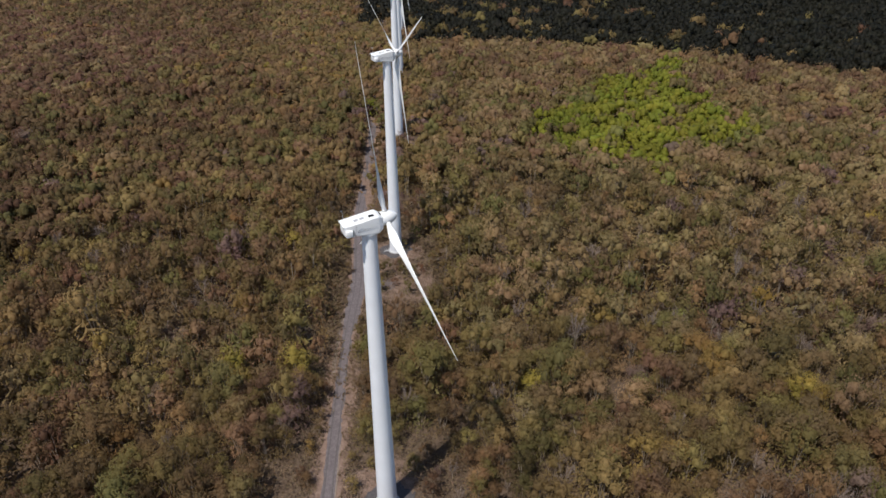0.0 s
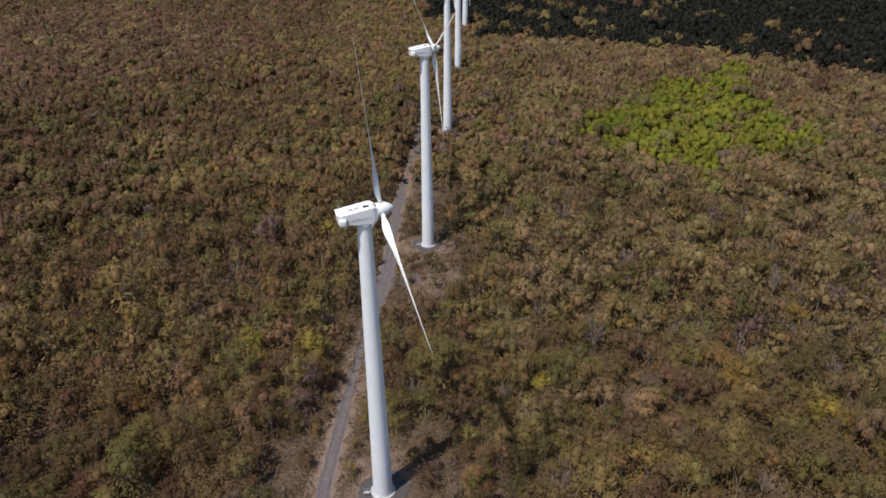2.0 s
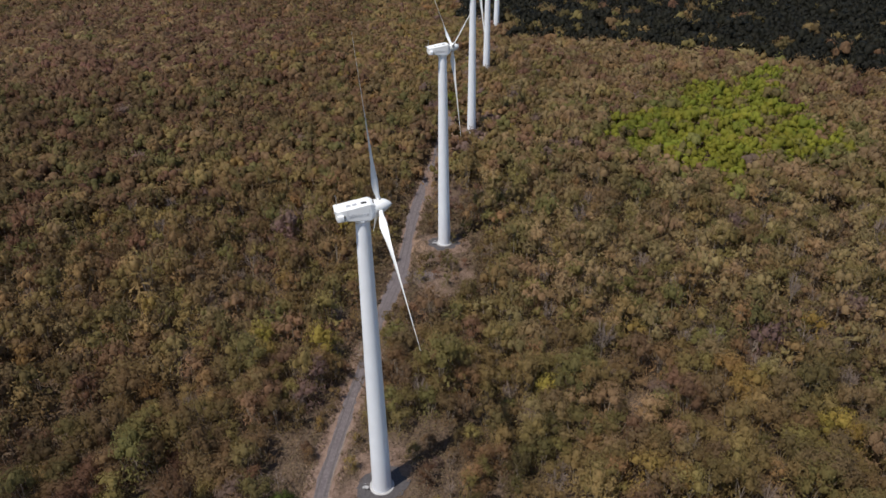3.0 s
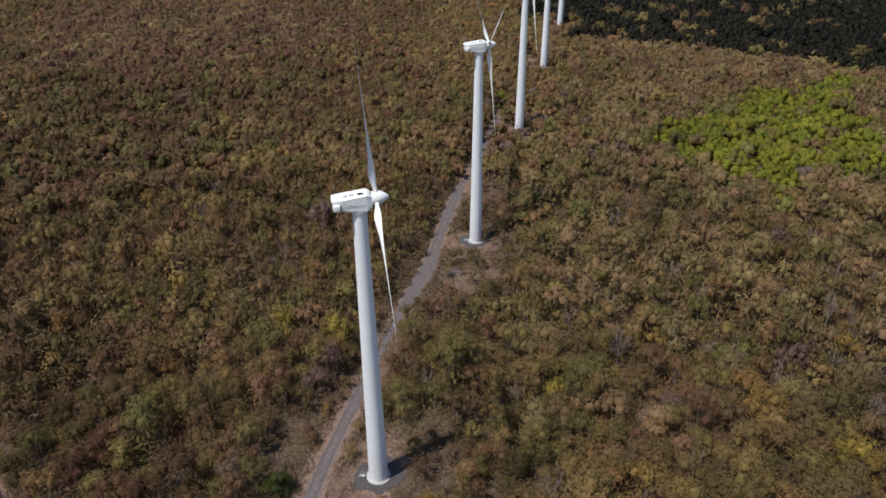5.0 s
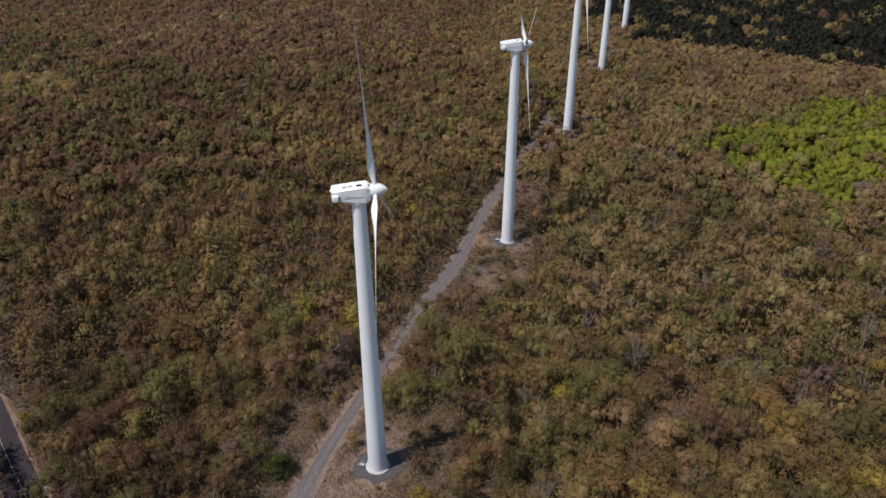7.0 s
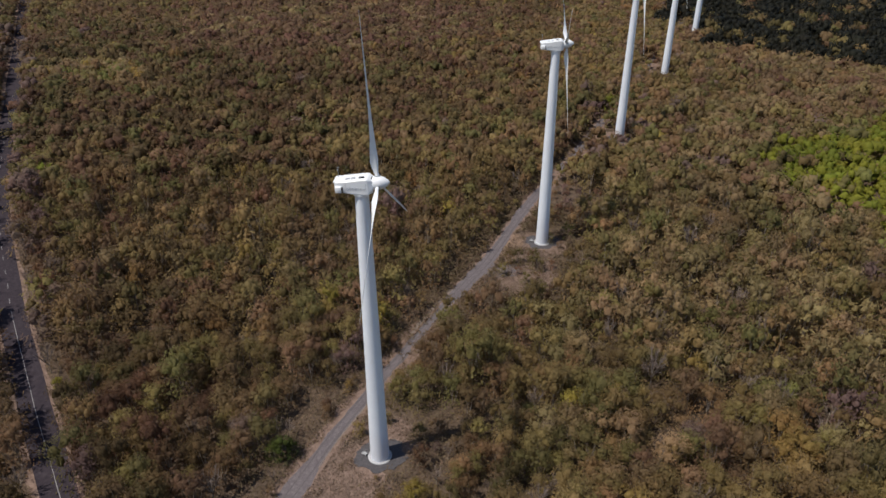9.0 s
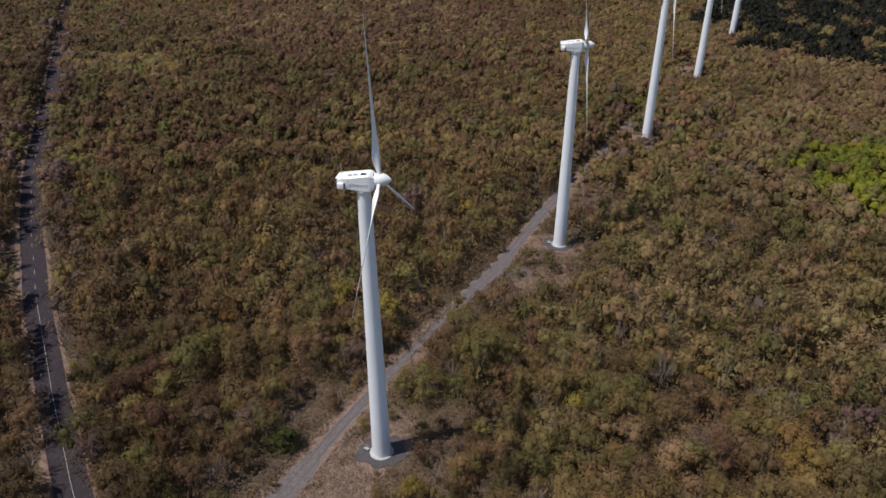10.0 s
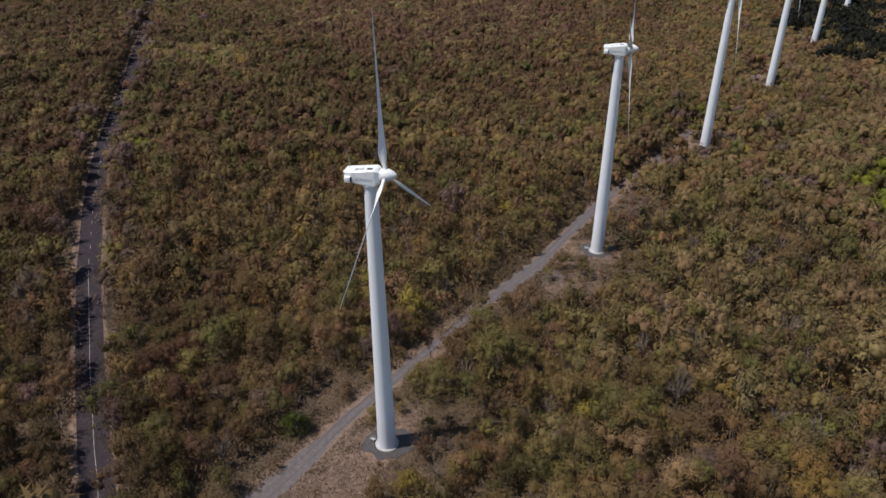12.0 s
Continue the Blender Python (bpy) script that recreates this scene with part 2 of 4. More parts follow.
smooth(ground)

TRACK = curve_points([(-13.5, 22), (-12.0, 34), (-11.4, 46), (-11.1, 57), (-11.2, 65), (-11.5, 72), (-11.4, 78), (-11.1, 85), (-10.8, 92), (-10.4, 99), (-10.1, 106), (-9.7, 113), (-9.0, 122), (-8.0, 133), (-8.1, 146), (-8.3, 160), (-7.6, 175), (-6.3, 190), (-5.6, 207), (-5.0, 222), (-4.6, 235), (-3.2, 280), (-1.5, 330), (0, 390), (1.5, 460), (3, 520)], 1.5)
ROAD = curve_points([(-4, 24), (-20, 34.2), (-33.4, 42.5), (-41, 46.9), (-50.4, 52.7), (-58.8, 57.8), (-66.4, 62.7), (-74.7, 68), (-88, 76.6), (-97, 83), (-106, 89.2), (-116.5, 96.7), (-141, 115.5), (-170, 140.6), (-193, 161.3), (-219, 183.3), (-262, 221), (-302, 255), (-345, 292)], 2.0)

TURBINES = [(-2.65, 72.8), (0.75, 147.4), (3.9, 220.4), (6.7, 293.6), (9.7, 365.3), (12.0, 441.2)]

WIDE = np.interp(TRACK[:, 1], (58, 64, 68, 114, 122, 134, 142, 150, 158, 215, 235, 250), (2.1, 1.7, 1.1, 1.1, 1.7, 1.6, 1.2, 1.1, 1.5, 1.4, 1.1, 0.9))
tagged(strip("verge", TRACK, 2.9 + 0.4 * (WIDE - 1), 2.7 + 0.4 * (WIDE - 1), 0.03, DRY_GRASS, 0.9, 2.0), "dry pinkish grass along the gravel track", "verge")
tagged(strip("track", TRACK, WIDE, WIDE, 0.07, GRAVEL, 0.35, 5.0), "worn grey gravel service track", "track")
RUT = ground_material("compacted_ruts", (0.085, 0.075, 0.077), (0.112, 0.099, 0.1), (0.15, 0.133, 0.131), 0.3, 0.01)
tan_ = np.gradient(TRACK, axis=0)
tan_ /= np.linalg.norm(tan_, axis=1)[:, None]
for off in (-0.6, 0.6):
    tagged(strip("wheel_rut", TRACK + off * np.stack([tan_[:, 1], -tan_[:, 0]], 1), 0.22, 0.22, 0.078, RUT, 0.1, 40.0 + off, 2), "darker wheel rut in the gravel track", "wheel rut")
tagged(strip("track_edge", TRACK[(TRACK[:, 1] > 66) & (TRACK[:, 1] < 86)] + np.array((1.15, 0.0)), 0.1, 0.1, 0.09, SAND, 0.16, 9.0, 2), "pale sandy edge of the gravel track", "track edge")
tagged(strip("track_edge", TRACK[(TRACK[:, 1] > 101) & (TRACK[:, 1] < 121)] + np.array((-1.75, 0.0)), 0.35, 0.35, 0.08, SAND, 0.5, 10.0, 2), "pale rubble along the gravel track", "track edge")
tagged(strip("verge", ROAD, 3.5, 3.2, 0.03, DRY_GRASS, 0.8, 12.0), "dry pinkish soil beside the asphalt road", "verge")
road = tagged(strip("road", ROAD, 2.45, 2.45, 0.09, ASPHALT, 0.06, 15.0), "narrow dark asphalt road with a worn centre line", "road")


def road_line(start, end):
    seg = ROAD[start:end + 1]
    tan = np.gradient(ROAD, axis=0)[start:end + 1]
    tan /= np.linalg.norm(tan, axis=1)[:, None]
    bm = bmesh.new()
    rows = []
    for (x, y), (tx, ty) in zip(seg, tan):
        row = []
        for d in (-0.045, 0.045):
            px, py = x + ty * d, y - tx * d
            row.append(bm.verts.new((px, py, float(height(px, py)) + 0.096)))
        rows.append(row)
    for a, b in zip(rows, rows[1:]):
        bm.faces.new((a[0], a[1], b[1], b[0]))
    bmesh.ops.recalc_face_normals(bm, faces=bm.faces)
    part("line_marking", bm, LINE, road)


along = np.concatenate([[0], np.cumsum(np.linalg.norm(np.diff(ROAD, axis=0), axis=1))])
k = 0
bend = int(np.argmin(np.abs(ROAD[:, 0] + 88)))
road_line(0, bend)
k = bend + 1
while k < len(ROAD) - 2 and ROAD[k, 0] > -200:
    road_line(k, k + 1)
    k += 3

# bare ground about the turbines
BARE = [(-5.4, 64.5, 6.4, 9.5, 0), (-3.0, 77.0, 5.0, 4.5, 0), (1.8, 132.5, 6.6, 8.5, 10), (0.0, 146.0, 6.8, 6.0, 0), (1.5, 221.0, 7.0, 6.0, 0), (4.0, 295.5, 7.0, 6.0, 0), (7.0, 368.2, 6.5, 6.0, 0), (-1.6, 310.5, 4.6, 6.0, 0)]
for i, (cx, cy, rx, ry, turn) in enumerate(BARE):
    tagged(patch("bare_ground", cx, cy, rx, ry, turn, 0.05, DRY_GRASS, 0.35, 3.0 + i), "dry trampled grass and soil about a turbine", "bare ground")
tagged(patch("turning_place", -4.6, 131.4, 5.0, 2.9, 25, 0.085, GRAVEL, 0.35, 21.0), "grey gravel widening beside the track", "turning place")
tagged(patch("orange_soil", -4.6, 142.5, 1.9, 7.0, 8, 0.082, EARTH, 0.5, 23.0, 3.0), "bare orange soil beside the gravel track", "bare soil")
tagged(patch("orange_soil", -2.5, 219.0, 2.0, 6.0, 4, 0.082, EARTH, 0.5, 25.0, 3.0), "bare orange soil beside the gravel track", "bare soil")
for i, (cx, cy, rx, ry) in enumerate(((-9.2, 90.0, 0.9, 4.0), (-8.8, 98.5, 1.1, 5.0), (-8.3, 106.5, 1.2, 4.6), (-8.0, 113.0, 0.9, 4.0), (-6.4, 186.0, 1.3, 4.5), (-4.0, 245.0, 2.2, 9.0), (-6.2, 163.0, 0.7, 6.0), (-5.9, 175.0, 0.8, 7.0), (-5.3, 196.0, 0.7, 6.0), (-7.6, 203.0, 0.6, 8.0), (-6.8, 222.0, 0.6, 9.0))):
    tagged(patch("overgrowth", cx, cy, rx, ry, 4, 0.095, DRY_GRASS, 0.6, 51.0 + i, 3.0), "dry grass grown over the gravel track", "grass patch")
for i, (cx, cy) in enumerate(TURBINES):
    tagged(patch("gravel_pad", cx, cy + 0.1, 3.9, 3.4, 30, 0.11, PAD, 0.3, 31.0 + i), "round dark grey gravel pad under a turbine", "gravel pad")


# ---- wind turbines ----
HUB_Z, TOWER_TOP, YAW, ROTOR_OUT, BLADE = 46.35, 45.1, 18.5, 2.12, 20.0


def shared(bm, name, mat, angle=40):
    ob = smooth(part(name, bm, mat), angle)
    me = ob.data
    bpy.data.objects.remove(ob)
    return me


def blade_mesh():
    """A blade along +z from the hub's centre: round root, broad shoulder, long twisted taper."""
    bm = bmesh.new()
    rings, n = [], 20
    stations = ((0.35, 0.54, 1.0, 60), (0.9, 0.54, 1.0, 60), (1.4, 0.6, 0.85, 60), (2.1, 0.9, 0.5, 57), (2.8, 1.12, 0.32, 52), (3.6, 1.1, 0.26, 45), (5.5, 0.88, 0.22, 30), (8, 0.7, 0.2, 19), (11, 0.55, 0.18, 12), (14, 0.42, 0.17, 8), (17, 0.3, 0.16, 5), (19, 0.2, 0.16, 4), (19.7, 0.12, 0.16, 4), (BLADE, 0.04, 0.2, 4))
    for z, chord, thick, twist in stations:
        ring = []
        bend = 0.1 * (z / BLADE) ** 2
        for i in range(n):
            a = 2 * math.pi * i / n
            u = math.cos(a)
            x = chord * (0.5 * u)
            flat = 1.0 if thick > 0.9 else (0.55 + 0.45 * max(0.0, u)) if u < 0 else 1.0
            taper = 1.0 if thick > 0.9 else (1 + u) / 2 * 0.75 + 0.25
            y = 0.5 * chord * thick * math.sin(a) * taper * flat
            x -= 0.0 if thick > 0.9 else 0.18 * chord
            ct, st = math.cos(radians(twist)), math.sin(radians(twist))
            ring.append(bm.verts.new((x * st + y * ct + bend, x * ct - y * st, z)))
        rings.append(ring)
    for a, b in zip(rings, rings[1:]):
        for i in range(n):
            bm.faces.new((a[i], a[(i + 1) % n], b[(i + 1) % n], b[i]))
    bm.faces.new(rings[0][::-1])
    bm.faces.new(rings[-1])
    bmesh.ops.recalc_face_normals(bm, faces=bm.faces)
    return bm


def nacelle_mesh():
    """The housing along +x, a long box with a chamfered roof, a drooping tail and a rounded front."""
    bm = bmesh.new()
    rows = []
    for x, half, low, top in ((-3.12, 0.88, -0.78, 0.34), (-3.04, 0.97, -0.95, 0.4), (-1.0, 1.06, -1.18, 0.7), (0.75, 1.08, -1.3, 0.98), (1.02, 1.04, -1.26, 0.94), (1.5, 0.8, -1.0, 0.66), (1.56, 0.74, -0.92, 0.6)):
        c = 0.16
        pts = ((-half, low + c), (-half + c, low), (half - c, low), (half, low + c), (half, top - 0.12), (half - 0.16, top), (-half + 0.16, top), (-half, top - 0.12))
        rows.append([bm.verts.new((x, y, z)) for y, z in pts])
    for a, b in zip(rows, rows[1:]):
        for i in range(8):
            bm.faces.new((a[i], a[(i + 1) % 8], b[(i + 1) % 8], b[i]))
    bm.faces.new(rows[0])
    bm.faces.new(rows[-1][::-1])
    bmesh.ops.recalc_face_normals(bm, faces=bm.faces)
    bmesh.ops.bevel(bm, geom=[e for e in bm.edges if e.calc_face_angle(0) > 0.5], offset=0.03, segments=2, affect="EDGES")
    return bm


def tower_mesh():
    r0, r1 = 1.45, 0.88
    prof = [(r0 + 0.1, 0.0), (r0 + 0.1, 0.12), (r0, 0.14)]
    prof += [(r0 + (r1 - r0) * k / 30, 0.2 + (TOWER_TOP - 0.5) * k / 30) for k in range(31)]
    prof += [(r1 + 0.08, TOWER_TOP - 0.28), (r1 + 0.08, TOWER_TOP + 0.1)]
    return lathe(prof, 56)


def spinner_mesh():
    prof = [(0.74, -0.62), (0.84, -0.58), (0.86, 0.1), (0.8, 0.45), (0.62, 0.85), (0.36, 1.2), (0.15, 1.4), (0.03, 1.46)]
    bm = lathe(prof, 36)
    bmesh.ops.rotate(bm, verts=bm.verts, matrix=Matrix.Rotation(radians(90), 3, "Y"))
    return bm


def stroke_mesh(w, h):
    """One plain outline of the maker's mark."""
    bm = bmesh.new()
    for a, b, c, d in ((0, w, 0, 0.028), (0, w, h - 0.028, h), (0, 0.024, 0.028, h - 0.028), (w - 0.024, w, 0.028, h - 0.028)):
        box(a, b, -0.012, 0.012, c, d, bm=bm)
    return bm


def cowl_mesh():
    bm = box(-3.02, -2.2, -1.36, -0.85, -0.9, -0.12, 0.1)
    return bm


def steps_parts(parent):
    bm = box(-0.55, 0.55, -0.5, 0.5, 0.62, 0.74, 0.02)
    part("landing", bm, CONCRETE, parent)
    for i in range(3):
        part("step", box(-1.35 + 0.26 * i, -1.05 + 0.26 * i, -0.45, 0.45, 0.12 + 0.17 * i, 0.18 + 0.17 * i, 0.01), CONCRETE, parent)
    for s in (-1, 1):
        bm = bmesh.new()
        for x, z0, z1 in ((-1.3, 0.0, 1.0), (-0.5, 0.0, 1.65), (0.5, 0.0, 1.65)):
            tube(bm, (x, 0.5 * s, z0), (x, 0.5 * s, z1), 0.03, 0.03)
        tube(bm, (-1.3, 0.5 * s, 1.0), (-0.5, 0.5 * s, 1.65), 0.03, 0.03)
        tube(bm, (-0.5, 0.5 * s, 1.65), (0.5, 0.5 * s, 1.65), 0.03, 0.03)
        tube(bm, (-1.3, 0.5 * s, 0.2), (-0.5, 0.5 * s, 0.65), 0.05, 0.05)
        part("handrail", bm, CONCRETE, parent)


mast = bmesh.new()
tube(mast, (-2.85, 0.45, 0.2), (-2.85, 0.45, 1.75), 0.03, 0.02)
tube(mast, (-2.85, 0.2, 1.45), (-2.85, 0.7, 1.45), 0.018, 0.018)
tube(mast, (-2.85, 0.2, 1.45), (-2.85, 0.2, 1.6), 0.05, 0.05)
vane = bmesh.new()
tube(vane, (-2.85, 0.7, 1.45), (-2.85, 0.7, 1.62), 0.018, 0.018)
box(-3.05, -2.77, 0.69, 0.71, 1.58, 1.68, bm=vane)
louvre = bmesh.new()
for i in range(5):
    box(-2.21, -2.17, -1.3, -1.02, -0.82 + 0.14 * i, -0.74 + 0.14 * i, bm=louvre)
MESH = {
    "tower": shared(tower_mesh(), "tower", WHITE), "base_ring": shared(lathe([(1.86, 0.0), (1.86, 0.2), (1.8, 0.26), (1.45, 0.26)], 48), "base_ring", CONCRETE),
    "nacelle": shared(nacelle_mesh(), "nacelle", GELCOAT, 12), "hatch": shared(box(-0.1, 0.55, -0.72, -0.25, 0.7, 0.99, 0.02), "hatch", DARK),
    "rib": shared(box(-2.95, 0.55, -0.04, 0.04, 0.74, 0.9, 0.015), "rib", GELCOAT), "side_cowl": shared(cowl_mesh(), "side_cowl", GELCOAT, 25),
    "louvre": shared(louvre, "louvre", DARK), "mast": shared(mast, "mast", STEEL), "vane": shared(vane, "vane", STEEL),
    "mark": shared(box(0, 0.09, -0.012, 0.012, 0, 0.09), "mark", GREY_INK), "large_stroke": shared(stroke_mesh(0.3, 0.38), "stroke", GREY_INK), "stroke": shared(stroke_mesh(0.2, 0.25), "stroke", GREY_INK), "hub": shared(spinner_mesh(), "hub", GELCOAT, 60),
    "neck": shared(lathe([(0.66, 0.0), (0.66, 0.5)], 32), "neck", GELCOAT), "blade": shared(blade_mesh(), "blade", GELCOAT, 50),
    "tail_lip": shared(box(-3.26, -2.98, -0.92, 0.92, 0.27, 0.41, 0.03), "tail_lip", GELCOAT), "cowl_slot": shared(box(-2.19, -2.1, -1.2, -0.95, -0.86, -0.16, 0.01), "cowl_slot", DARK),
    "roof_vent": shared(box(-0.26, 0.26, -0.2, 0.2, 0.0, 0.11, 0.03), "roof_vent", GREY_INK), "panel_seam": shared(box(-0.012, 0.012, -0.006, 0.006, -0.5, 0.5), "panel_seam", GREY_INK),
    "rotor_gap": shared(lathe([(0.78, 0.0), (0.82, 0.02), (0.82, 0.1), (0.78, 0.12)], 36), "rotor_gap", DARK), "root_collar": shared(lathe([(0.31, 0.0), (0.33, 0.02), (0.33, 0.1), (0.31, 0.12)], 24), "root_collar", STEEL),
    "yaw_collar": shared(lathe([(1.02, 0.0), (1.05, 0.06), (1.05, 0.3), (0.98, 0.36)], 40), "yaw_collar", GELCOAT),
}


def child(name, parent, m=None, label=""):
    ob = new(name, MESH[name])
    ob.parent = parent
    if m is not None:
        ob.matrix_basis = m
    if label:
        ob["label"] = label
    return ob


def wind_turbine(x, y, phase):
    t = new("wind_turbine")
    t.location = (x, y, float(height(x, y)))
    tagged(t, "white three-bladed wind turbine on a tall tapered steel tower", "wind turbine", "row of wind turbines")
    tower = child("tower", t)
    child("base_ring", tower, pose(0, 0, -0.06), "pale concrete ring")
    n = child("nacelle", t, pose(0, 0, HUB_Z, 0, 0, YAW))
    child("yaw_collar", n, pose(0, 0, -1.5))
    child("hatch", n, None, "dark roof hatch")
    for s in (-0.78, 0.78):
        child("rib", n, pose(0, s, 0.02, 0, -8.2, 0))
    child("side_cowl", n)
    child("tail_lip", n)
    child("cowl_slot", n, None, "dark slot beside the side cowl")
    for u in (-1.55, -0.85):
        child("roof_vent", n, pose(u, -0.3, 0.66 + 0.14 * (u + 1.0), 0, -8.2, 0), "low grey roof vent")
    for u in (-1.75, 0.78):
        child("panel_seam", n, pose(u, -1.058 if u < 0 else -1.084, -0.2), "thin grey panel joint")
    child("louvre", n, None, "dark air outlet")
    child("mast", n)
    child("vane", n)
    for u in (-1.3, 0.46):
        child("large_stroke" if u < -1 else "stroke", n, pose(u, -1.088, -0.5), "grey stroke of the maker's mark").name = "stroke"
    for u in (-0.9, -0.56, -0.22, 0.12):
        child("stroke", n, pose(u, -1.088, -0.5), "grey stroke of the maker's mark")
    for u, w in ((-1.46, -0.5), (-1.6, -0.42), (-1.6, -0.56), (-1.46, -0.32)):
        child("mark", n, pose(u, -1.085, w), "grey dot of the maker's mark")
    turn = Matrix.Translation((0, 0, HUB_Z)) @ Matrix.Rotation(radians(YAW), 4, "Z") @ Matrix.Translation((ROTOR_OUT, 0, 0.1)) @ Matrix.Rotation(radians(-4.8), 4, "Y")
    h = child("hub", t, turn)
    child("neck", h, pose(-1.0, 0, 0, 0, 90, 0))
    child("rotor_gap", h, pose(-0.74, 0, 0, 0, 90, 0), "dark gap behind the spinner")
    for i in range(3):
        # the angle is taken in the rotor's plane, from the horizontal towards the top
        a = phase + 120 * i
        b = child("blade", t, turn @ Matrix.Rotation(radians(a - 90), 4, "X"))
        child("root_collar", b, pose(0, 0, 0.8), "grey collar at the blade's root")
    return t


PHASES = [83.0, 28.0, 24.0, 20.0, 35.0, 30.0]
for (x, y), phase in zip(TURBINES, PHASES):
    wind_turbine(x, y, phase)
    s = new("entrance_steps")
    s.location = (x - 2.15, y - 0.75, float(height(x, y)) + 0.08)
    s.rotation_euler = (0, 0, radians(-15))
    s.scale = (0.5, 0.5, 0.5)
    steps_parts(s)
    tagged(s, "small pale grey steps beside a turbine tower", "steps", "turbine steps")


# ---- woodland ----
rng = np.random.default_rng(7)


def sprays(centres, normals, size, along=None):
    """Small sprays of leaves, one three-sided piece each, lying across its normal, and drawn out along a direction."""
    n = len(centres)
    normals = normals / np.linalg.norm(normals, axis=1)[:, None]
    a = np.cross(normals, rng.normal(size=(n, 3)) if along is None else np.cross(along, normals))
    a /= np.linalg.norm(a, axis=1)[:, None] + 1e-9
    b = np.cross(normals, a)
    s = (size * rng.uniform(0.65, 1.35, n))[:, None]
    out = []
    for k in range(3):
        t = 2.094 * k + rng.uniform(-0.35, 0.35, (n, 1))
        out.append(centres + (a * 1.75 * np.cos(t) + b * 0.58 * np.sin(t)) * s * rng.uniform(0.8, 1.25, (n, 1)))
    return np.stack(out, 1)


def loose(faces):
    """Separate faces as points and corners."""
    return faces.reshape(-1, 3), np.arange(faces.shape[0] * 3).reshape(-1, 3)


def joined(pieces):
    points, corners, at = [], [], 0
    for p, c in pieces:
        points.append(p)
        corners.append(c + at)
        at += len(p)
    return np.concatenate(points), np.concatenate(corners)


def halves(quads):
    """Four-sided faces cut into three-sided ones."""
    return np.concatenate([quads[:, (0, 1, 2)], quads[:, (0, 2, 3)]])


def prism(a, b, r0, r1, sides):
    a, b = np.array(a, float), np.array(b, float)
    d = (b - a) / np.linalg.norm(b - a)
    u = np.cross(d, (0.31, 0.93, 0.2))
    u /= np.linalg.norm(u)
    w = np.cross(d, u)
    ang = np.arange(sides) * 2 * math.pi / sides
    ring = np.cos(ang)[:, None] * u + np.sin(ang)[:, None] * w
    lo, hi = a + ring * r0, b + ring * r1
    return loose(halves(np.stack([lo, np.roll(lo, -1, 0), np.roll(hi, -1, 0), hi], 1)))


# two grades of a rounded tuft of leaves, open below: a plain one of fifteen faces and a rounder one
def tuft_shape(rings, around):
    points, corners = [(0.0, 0.0, 1.0)], []
    for i in range(rings):
        lat = 1.95 * (i + 1) / rings
        points += [(math.sin(lat) * math.cos(6.2832 * (k + 0.5 * (i % 2)) / around), math.sin(lat) * math.sin(6.2832 * (k + 0.5 * (i % 2)) / around), math.cos(lat)) for k in range(around)]
    for k in range(around):
        corners.append((0, 1 + k, 1 + (k + 1) % around))
    for i in range(rings - 1):
        p, q, odd = 1 + i * around, 1 + (i + 1) * around, i % 2
        for k in range(around):
            n = (k + 1) % around
            corners += [(p + k, q + k, p + n), (p + n, q + k, q + n)] if not odd else [(p + k, q + k, q + n), (p + k, q + n, p + n)]
    return np.array(points), np.array(corners)


TUFTS = [tuft_shape(2, 5), tuft_shape(3, 7), tuft_shape(4, 9)]


def clump(centre, r, grade_, flat=1.1, rough=0.26):
    """A leafy tuft with an uneven, lumpy skin."""
    points, corners = TUFTS[grade_]
    turn = rng.uniform(0, 6.28)
    c, s = math.cos(turn), math.sin(turn)
    p = (points * rng.uniform(1 - rough, 1 + rough, (len(points), 1)) + rng.normal(scale=0.45 * rough, size=points.shape)) * np.array([1, 1, flat]) * r
    return np.stack([p[:, 0] * c - p[:, 1] * s, p[:, 0] * s + p[:, 1] * c, p[:, 2]], 1) + centre, corners


